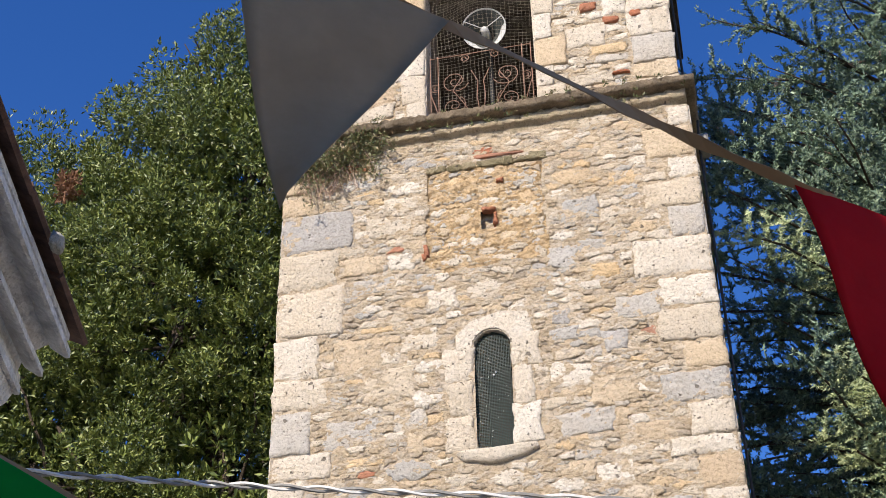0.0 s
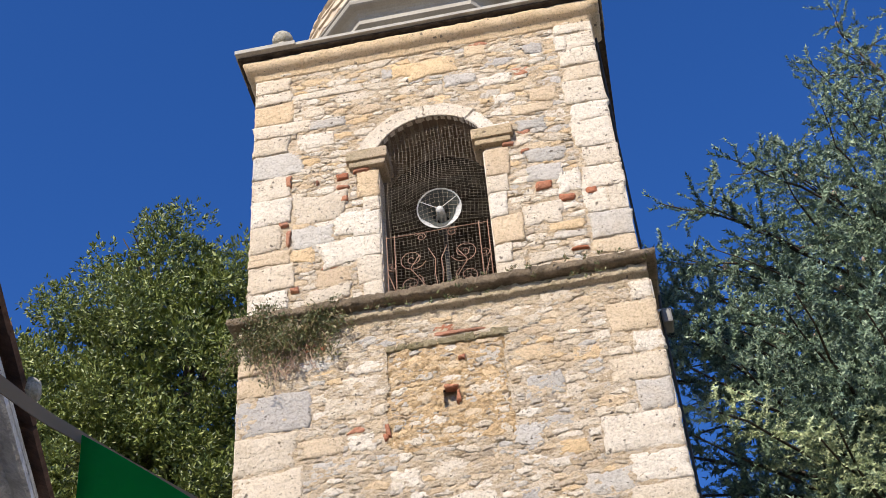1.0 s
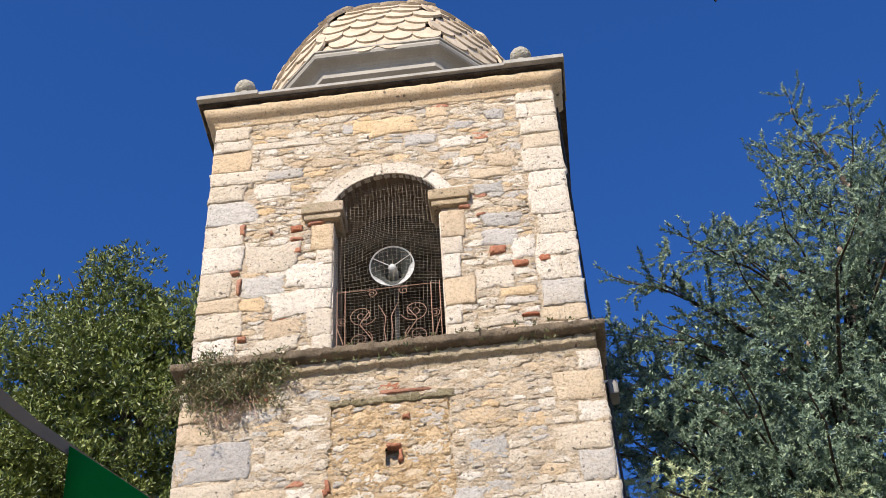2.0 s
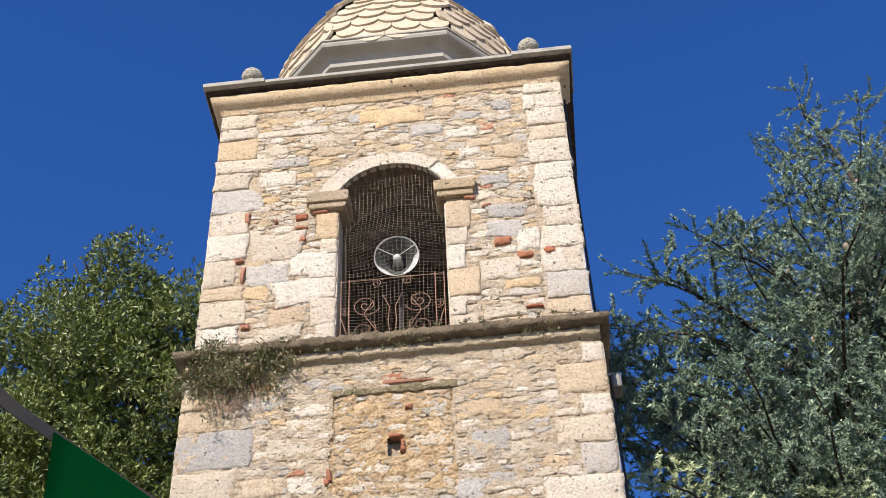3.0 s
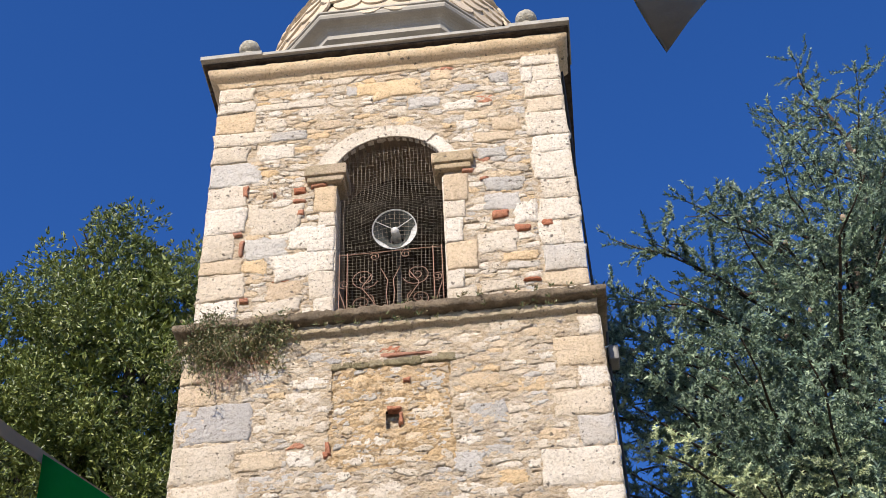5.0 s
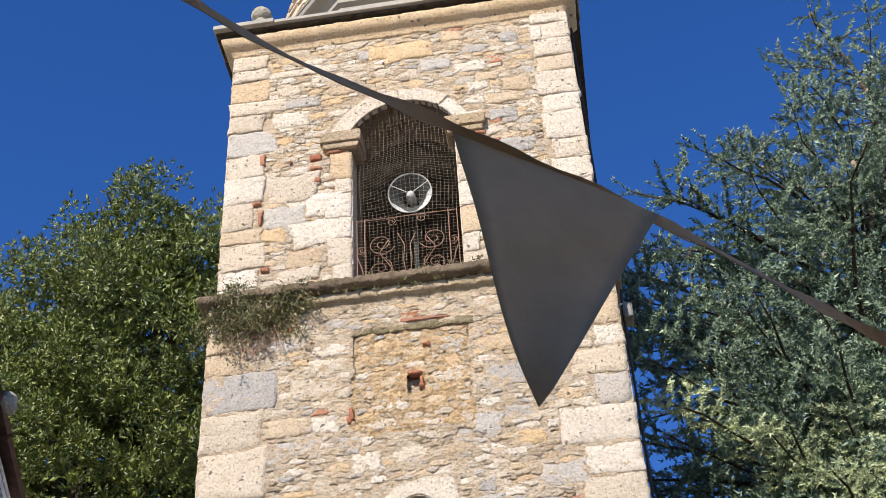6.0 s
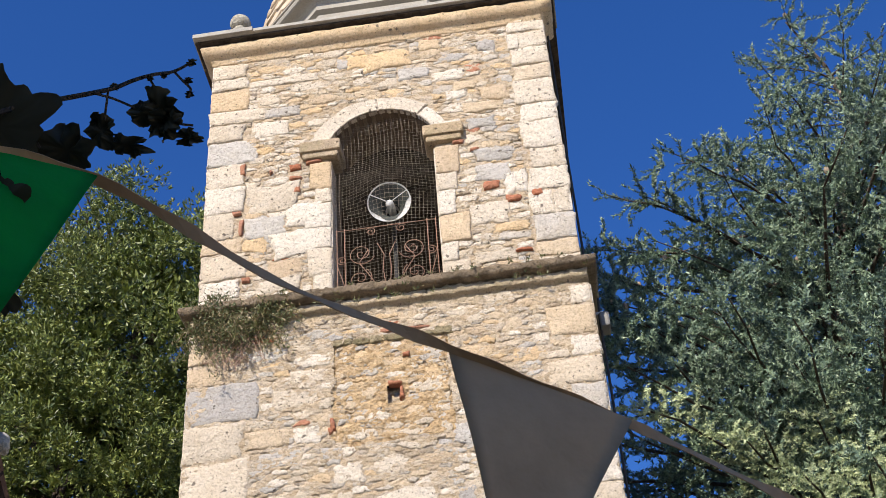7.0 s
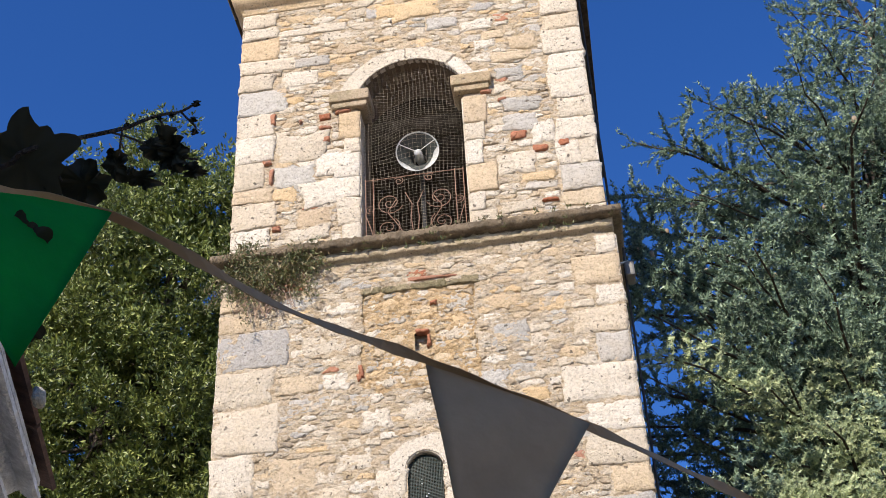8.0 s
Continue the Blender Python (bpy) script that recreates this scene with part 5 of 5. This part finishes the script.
# long low boughs that reach out into the sun, needles coloured pale as sunlit
main_at, main_dir = tuft_at, tuft_dir
tuft_at, tuft_dir = [], []
for _ in range(64):
    az = radians(gen.uniform(-122, -32))
    d = np.array((math.cos(az), math.sin(az), 0.0))
    across = np.array((-d[1], d[0], 0.0))
    length = gen.uniform(3.5, 5.2)
    z = gen.uniform(5.0, 9.3)
    n = int(length / 0.15)
    ts = np.linspace(0, 1, n)
    pts = np.array((5.4, 5.6, z)) + d * (ts * length)[:, None] + UP * (0.5 * np.sin(ts * 2.6) + 0.25 * ts)[:, None] + np.cumsum(gen.normal(0, 0.03, (n, 3)), 0)
    bm = bmesh.new()
    tube(bm, [Vector(p) for p in pts[::4]], [0.04 * (1 - 0.85 * k / len(pts[::4])) for k in range(len(pts[::4]))], 5)
    part("branch", bm, bark, cedar, smooth=True)
    for k in range(n // 3, n):
        for s in (-1, 1):
            e = s * across * gen.uniform(0.4, 1.0) + d * gen.uniform(0.3, 1.0) + UP * gen.uniform(-0.2, 0.3)
            e /= np.linalg.norm(e)
            path = fuzzy(pts[k], e, gen.uniform(0.3, 0.9) * (1.25 - 0.8 * ts[k]), gen.uniform(0.1, 0.5))
            for p in path[2::5]:
                f = e * 0.9 + gen.normal(0, 0.45, 3)
                f /= np.linalg.norm(f)
                fuzzy(p, f, gen.uniform(0.08, 0.2), 0.2)
lit_at, lit_dir = np.concatenate(tuft_at), np.concatenate(tuft_dir)
tuft_at, tuft_dir = main_at, main_dir

NEEDLES, NEEDLE_F = [], []
for k in range(5):
    a = k * 2.4
    x, zz, yy = 0.8 * math.cos(a), 0.8 * math.sin(a), 0.1 + 0.24 * k
    NEEDLES += [(-0.23 * math.sin(a), yy - 0.30, 0.23 * math.cos(a)), (0.23 * math.sin(a), yy - 0.30, -0.23 * math.cos(a)), (x, yy + 0.25, zz)]
    NEEDLE_F.append((3 * k, 3 * k + 1, 3 * k + 2))
me = scatter("needles", NEEDLES, NEEDLE_F, tuft_at, 0.056 * gen.uniform(0.75, 1.3, len(tuft_at)), frames(tuft_dir, gen, 0.15), needle)
attach(new("needles", me), cedar)["label"] = "short blue-green needle tufts along every twig"
me = scatter("new_growth", NEEDLES, NEEDLE_F, lit_at, 0.045 * gen.uniform(0.75, 1.3, len(lit_at)), frames(lit_dir, gen, 0.15), needle_sunlit)
attach(new("new_growth", me), cedar)["label"] = "needles on the low outer boughs, coloured pale yellow-green as sunlit"
cone_mat = simple("tan_cone", (0.22, 0.16, 0.11), (0.36, 0.29, 0.22), 30, 0.9, 0, 0.4)
for c in cones:
    bm = bmesh.new()
    bmesh.ops.create_icosphere(bm, subdivisions=2, radius=0.045)
    for v in bm.verts:
        v.co = Vector((v.co.x * 0.8, v.co.y * 0.8, v.co.z * 1.4)) + Vector(c)
    part("cone", bm, cone_mat, cedar, "", True)

bush = thing("wall_shrub", "straggly half-dry shrub growing out of the cornice", "shrub", at=(-1.75, -0.05, 10.7))
bm = bmesh.new()
ends = []
for _ in range(90):
    root = np.array((gen.uniform(-2.0, -1.2), gen.uniform(-0.10, 0.02), gen.uniform(10.55, 10.82)))
    d = np.array((gen.normal(0, 0.5), -abs(gen.normal(0.14, 0.12)), gen.normal(-0.05, 0.4)))
    d /= np.linalg.norm(d)
    length = gen.uniform(0.15, 0.42)
    droop = gen.uniform(0.1, 0.9)
    q = np.linspace(0, 1, 7)
    pts = root + d * (q * length)[:, None] + np.array((0, 0, -1.0)) * (droop * length * q ** 2)[:, None]
    tube(bm, [Vector(p) for p in pts], [0.005, 0.0045, 0.004, 0.0035, 0.003, 0.0025, 0.002], 4)
    ends.append(pts[2:])
tagged(part("twig_wood", bm, simple("dry_twig", (0.14, 0.09, 0.06), (0.27, 0.19, 0.14), 30, 0.9), bush), kind="stuff")
bm = bmesh.new()
for _ in range(34):
    x = gen.uniform(-1.9, -1.3)
    pts = [Vector((x + gen.normal(0, 0.05), -0.06 - 0.05 * k / 4 + gen.normal(0, 0.012), 10.55 - 0.13 * k * gen.uniform(0.7, 1.1))) for k in range(5)]
    tube(bm, pts, 0.0028, 4)
hang = part("hanging_stem", bm, simple("dry_stem", (0.24, 0.15, 0.11), (0.36, 0.25, 0.19), 30, 0.9), bush, "thin dry hanging stems")
tagged(hang, kind="stuff")
ends = np.repeat(np.concatenate(ends), 20, 0)
ends = ends + gen.normal(0, 0.04, ends.shape)
me = scatter("leaves", LEAF, LEAF_F, ends, 0.043 * gen.uniform(0.6, 1.3, len(ends)), frames(np.tile((0, -0.5, 0.4), (len(ends), 1)).astype(float), gen, 0.8), leaf_bush)
tagged(attach(new("foliage", me), bush), kind="stuff")
me = None

at = np.stack([gen.uniform(-1.2, 2.1, 46), gen.uniform(-0.19, -0.10, 46), gen.choice((10.885, 10.77, 10.69), 46)], 1)
at = np.repeat(at, 9, 0) + gen.normal(0, 0.018, (46 * 9, 3)) * np.array((1, 0.5, 0.4))
me = scatter("moss_tuft", LEAF, LEAF_F, at, 0.045 * gen.uniform(0.5, 1.3, len(at)), frames(np.tile((0, -0.4, 0.6), (len(at), 1)).astype(float), gen, 0.8), leaf_bush)
tagged(attach(new("moss_tuft", me), tower), "small dry grass tufts along the cornice", kind="stuff")

# ---- bunting, vine and cable near the camera ----
def ribbon(bm, pts, widths, twist):
    """A narrow tape along the points that turns about its own length."""
    pts = [Vector(p) for p in pts]
    pairs = []
    for k, p in enumerate(pts):
        d = (pts[min(k + 1, len(pts) - 1)] - pts[max(k - 1, 0)]).normalized()
        up = Vector((0, 0, 1)) - d * d.z
        up.normalize()
        side = d.cross(up)
        a = twist[k]
        w = (math.cos(a) * up + math.sin(a) * side) * widths[k] / 2
        t = (math.cos(a) * side - math.sin(a) * up) * 0.0006
        pairs.append([bm.verts.new(p + w + t), bm.verts.new(p - w + t), bm.verts.new(p - w - t), bm.verts.new(p + w - t)])
    for p, q in zip(pairs, pairs[1:]):
        for k in range(4):
            bm.faces.new((p[k], p[(k + 1) % 4], q[(k + 1) % 4], q[k]))
    return bm


def catmull(pts, per=8):
    pts = [Vector(p) for p in pts]
    out = []
    for k in range(len(pts) - 1):
        a, b, c, d = pts[max(k - 1, 0)], pts[k], pts[k + 1], pts[min(k + 2, len(pts) - 1)]
        for j in range(per):
            t = j / per
            out.append(0.5 * (2 * b + (c - a) * t + (2 * a - 5 * b + 4 * c - d) * t * t + (3 * b - a - 3 * c + d) * t ** 3))
    return out + [pts[-1]]


def pennant(left, right, tip, material, label, parent, curl=0.012, seed=0):
    """A triangular flag with a cut tip, slightly curled, sewn into the tape along its top edge."""
    a, b, c = Vector(left), Vector(right), Vector(tip)
    n = (b - a).cross(c - a).normalized()
    bm = bmesh.new()
    rows = []
    for j in range(15):
        v = j / 14
        e0, e1 = a.lerp(c, v), b.lerp(c, v)
        bow = 0.012 * math.sin(v * math.pi)
        e0, e1 = e0 + (a - b).normalized() * bow * 0.9, e1
        row_pts = []
        for i in range(11):
            u = i / 10
            p = e0.lerp(e1, u * (1 - 0.0) if v < 1 else 0.5)
            p = p + n * (curl * math.sin(2.4 * u + seed) * v + 0.006 * math.sin(7 * v + 3 * u + seed))
            row_pts.append(p)
        rows.append(row_pts)
    front = [[bm.verts.new(p + n * 0.0005) for p in r] for r in rows]
    backs = [[bm.verts.new(p - n * 0.0005) for p in r] for r in rows]
    for g, flip in ((front, False), (backs, True)):
        for p, q in zip(g, g[1:]):
            for i in range(10):
                f = (p[i], p[i + 1], q[i + 1], q[i])
                bm.faces.new(f[::-1] if flip else f)
    for i in (0, 10):
        for j in range(14):
            bm.faces.new((front[j][i], front[j + 1][i], backs[j + 1][i], backs[j][i]))
    bmesh.ops.remove_doubles(bm, verts=bm.verts[:], dist=0.0002)
    return part("pennant", bm, material, parent, label, True)


G_L, G_R, G_TIP = (0.962, -10.574, 2.744), (1.122, -10.40, 2.782), (1.107, -10.542, 2.484)
W_L, W_R, W_TIP = (1.474, -10.132, 2.686), (1.674, -10.01, 2.629), (1.536, -10.115, 2.342)
R_L, R_R, R_TIP = (2.027, -9.74, 2.545), (2.20, -9.575, 2.543), (2.10, -9.68, 2.21)
near = thing("bunting", "string of green, white and red cloth pennants overhead", "bunting", "strings of bunting", at=(1.7, -10.0, 2.8))
line = catmull([(0.3, -11.3, 2.86), (0.66, -10.9, 2.78), G_L, G_R, (1.298, -10.25, 2.722), W_L, W_R, (1.85, -9.875, 2.583), R_L, R_R, (2.8, -9.05, 2.55), (4.0, -8.0, 2.65)], 10)
spin = [0.5 + 0.9 * math.sin(k * 0.264) for k in range(len(line))]
widths = [0.016 - 0.007 * math.sin(k * 0.72) ** 2 for k in range(len(line))]
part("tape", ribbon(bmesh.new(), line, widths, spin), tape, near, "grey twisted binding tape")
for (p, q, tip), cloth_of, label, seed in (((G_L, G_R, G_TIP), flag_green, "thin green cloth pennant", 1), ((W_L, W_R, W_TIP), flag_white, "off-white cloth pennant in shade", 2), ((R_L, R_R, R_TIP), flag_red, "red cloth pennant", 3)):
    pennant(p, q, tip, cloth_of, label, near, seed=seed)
far = thing("bunting", "second string of pennants with a green one showing", "bunting", "strings of bunting", at=(0.9, -9.5, 2.6))
B_L, B_R = (0.858, -9.51, 2.478), (1.05, -9.375, 2.378)
line = catmull([(0.1, -10.35, 2.99), (0.57, -9.83, 2.66), (0.791, -9.573, 2.515), B_L, (0.954, -9.434, 2.428), B_R, (1.32, -9.2, 2.26), (1.75, -8.85, 2.15), (3.0, -7.9, 2.1)], 8)
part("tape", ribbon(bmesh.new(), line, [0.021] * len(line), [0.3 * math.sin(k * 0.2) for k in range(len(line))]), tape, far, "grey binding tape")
pennant(B_L, B_R, (0.905, -9.52, 2.12), flag_green, "thin green cloth pennant", far, seed=4)

vine = thing("vine", "dark vine shoot with shrivelled leaves overhead", "vine", at=(0.996, -10.355, 2.859))
stem = [(0.894, -10.409, 2.876), (0.990, -10.395, 2.917), (1.036, -10.387, 2.932), (1.089, -10.377, 2.947), (1.118, -10.373, 2.955), (1.142, -10.373, 2.964), (1.165, -10.371, 2.971), (1.188, -10.367, 2.976), (1.211, -10.370, 2.985)]
run = catmull([(0.389, -10.636, 2.709)] + stem, 6)
part("stem", tube(bmesh.new(), run, [0.0042 - 0.0026 * k / len(run) for k in range(len(run))], 7), bark, vine)
for pts in ([(1.111, -10.373, 2.953), (1.105, -10.359, 2.937), (1.101, -10.350, 2.927)], [(1.096, -10.375, 2.948), (1.116, -10.364, 2.946), (1.137, -10.350, 2.941)], [(1.158, -10.371, 2.969), (1.163, -10.361, 2.961), (1.167, -10.348, 2.950)], [(1.188, -10.367, 2.976), (1.197, -10.356, 2.968), (1.204, -10.348, 2.962), (1.200, -10.342, 2.956)], [(1.011, -10.380, 2.914), (1.021, -10.364, 2.904), (1.027, -10.351, 2.894)], [(1.169, -10.332, 2.938), (1.181, -10.323, 2.933), (1.200, -10.316, 2.932)]):
    part("tendril", tube(bmesh.new(), catmull(pts, 4), 0.0016, 5), bark, vine)


def vine_leaf(centre, width, height, turn, crumple, seed, label="", teeth=0.05, lobes=0.0, curl=0.0):
    """A leaf blade hanging face down; lobed and toothed when fresh, rolled and torn when dry."""
    bm = bmesh.new()
    k = 60
    mid = bm.verts.new((0, 0, 0))
    rings = []
    for s in (0.35, 0.7, 1.0):
        ring_v = []
        for j in range(k):
            a = 2 * math.pi * j / k
            edge = 0.86 + lobes * (0.17 * math.cos(5 * a) + 0.06 * math.cos(10 * a)) + 0.45 * teeth * ((j % 4) / 1.5 - 1) + (1 - lobes) * 0.34 * noise.noise(Vector((2.2 * math.cos(a) + seed, 2.2 * math.sin(a), seed)))
            r = s * (edge if s > 0.9 else 0.8 + 0.6 * (edge - 0.8))
            p = Vector((r * math.cos(a) * width, r * math.sin(a) * height, 0))
            q = p / max(width, height)
            p.z = max(width, height) * (crumple * noise.fractal(q * 1.8 + Vector((seed, seed, 0)), 0.8, 2.0, 3) + curl * q.x * q.x)
            ring_v.append(bm.verts.new(p))
        rings.append(ring_v)
    for j in range(k):
        bm.faces.new((mid, rings[0][j], rings[0][(j + 1) % k]))
        for a, b in zip(rings, rings[1:]):
            bm.faces.new((a[j], b[j], b[(j + 1) % k], a[(j + 1) % k]))
    bmesh.ops.transform(bm, matrix=pose(*centre, 130, 0, -14) @ Matrix.Rotation(radians(turn), 4, "Z"), verts=bm.verts[:])
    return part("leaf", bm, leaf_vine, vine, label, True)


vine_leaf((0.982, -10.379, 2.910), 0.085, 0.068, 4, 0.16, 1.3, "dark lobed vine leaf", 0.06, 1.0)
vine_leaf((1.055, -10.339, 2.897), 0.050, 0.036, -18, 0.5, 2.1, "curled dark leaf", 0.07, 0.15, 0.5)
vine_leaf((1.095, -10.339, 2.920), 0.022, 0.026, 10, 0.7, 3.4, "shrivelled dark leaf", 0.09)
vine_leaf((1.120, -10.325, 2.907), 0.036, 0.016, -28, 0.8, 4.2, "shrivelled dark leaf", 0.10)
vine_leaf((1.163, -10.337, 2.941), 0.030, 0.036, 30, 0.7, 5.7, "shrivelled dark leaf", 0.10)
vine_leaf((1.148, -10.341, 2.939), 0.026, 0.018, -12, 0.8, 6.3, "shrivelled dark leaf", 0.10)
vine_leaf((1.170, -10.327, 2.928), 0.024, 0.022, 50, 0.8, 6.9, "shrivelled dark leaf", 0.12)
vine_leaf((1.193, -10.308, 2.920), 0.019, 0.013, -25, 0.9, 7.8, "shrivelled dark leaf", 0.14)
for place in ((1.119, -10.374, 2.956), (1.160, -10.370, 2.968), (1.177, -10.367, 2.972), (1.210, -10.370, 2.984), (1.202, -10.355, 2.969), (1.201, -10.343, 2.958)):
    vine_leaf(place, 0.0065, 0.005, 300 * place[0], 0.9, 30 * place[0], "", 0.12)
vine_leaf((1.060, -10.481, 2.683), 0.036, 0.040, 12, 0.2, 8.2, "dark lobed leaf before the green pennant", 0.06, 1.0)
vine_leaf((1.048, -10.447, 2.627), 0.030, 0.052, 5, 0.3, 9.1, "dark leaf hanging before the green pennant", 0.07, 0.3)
part("stem", tube(bmesh.new(), catmull([(0.622, -10.542, 2.793), (0.884, -10.524, 2.737), (0.996, -10.495, 2.704), (1.048, -10.477, 2.672), (1.043, -10.449, 2.616)], 6), 0.0018, 5), bark, vine)

wires = thing("overhead_cable", "twisted pair of overhead service cables", "cable", at=(0, -5, 4.6))
for nm, mat, off in (("pale_strand", cable_pale, 0), ("grey_strand", cable_grey, math.pi)):
    run = catmull([(-5.5, -7.8, 4.36), (-3.3, -6.65, 4.42), (-1.401, -5.655, 4.466), (-0.298, -5.135, 4.484), (0.982, -4.603, 4.511), (3.0, -3.85, 4.55), (7.0, -2.9, 4.75)], 40)
    pts = [p + 0.011 * Vector((0, math.cos(k * 0.55 + off), math.sin(k * 0.55 + off))) for k, p in enumerate(run)]
    part(nm, tube(bmesh.new(), pts, 0.009, 5), mat, wires)
bm = bmesh.new()
tube(bm, [(7.0, -2.9, 0), (7.0, -2.9, 5.2)], 0.09, 10)
tagged(new("cable_pole", bpy.data.meshes.new("cable_pole")), "plain grey pole carrying the cable", "pole")
bm.to_mesh(bpy.data.objects["cable_pole"].data)
bm.free()
bpy.data.objects["cable_pole"].data.materials.append(cable_pale)

# ---- rubble of the tower's two faces ----
rubble(-2.07, 2.07, 6.2, 10.57, 0.0, low_keep, BIG_LOW, random.Random(31), tower, 260)
rubble(-0.57, 0.58, 9.06, 10.22, 0.022, [(-0.10, 0.16, 9.42, 9.75)], NICHE_STONES, random.Random(13), tower, 40)
rubble(-1.60, 1.60, 10.90, 14.84, 0.075, up_keep, BIG_UP, random.Random(47), tower, 290)
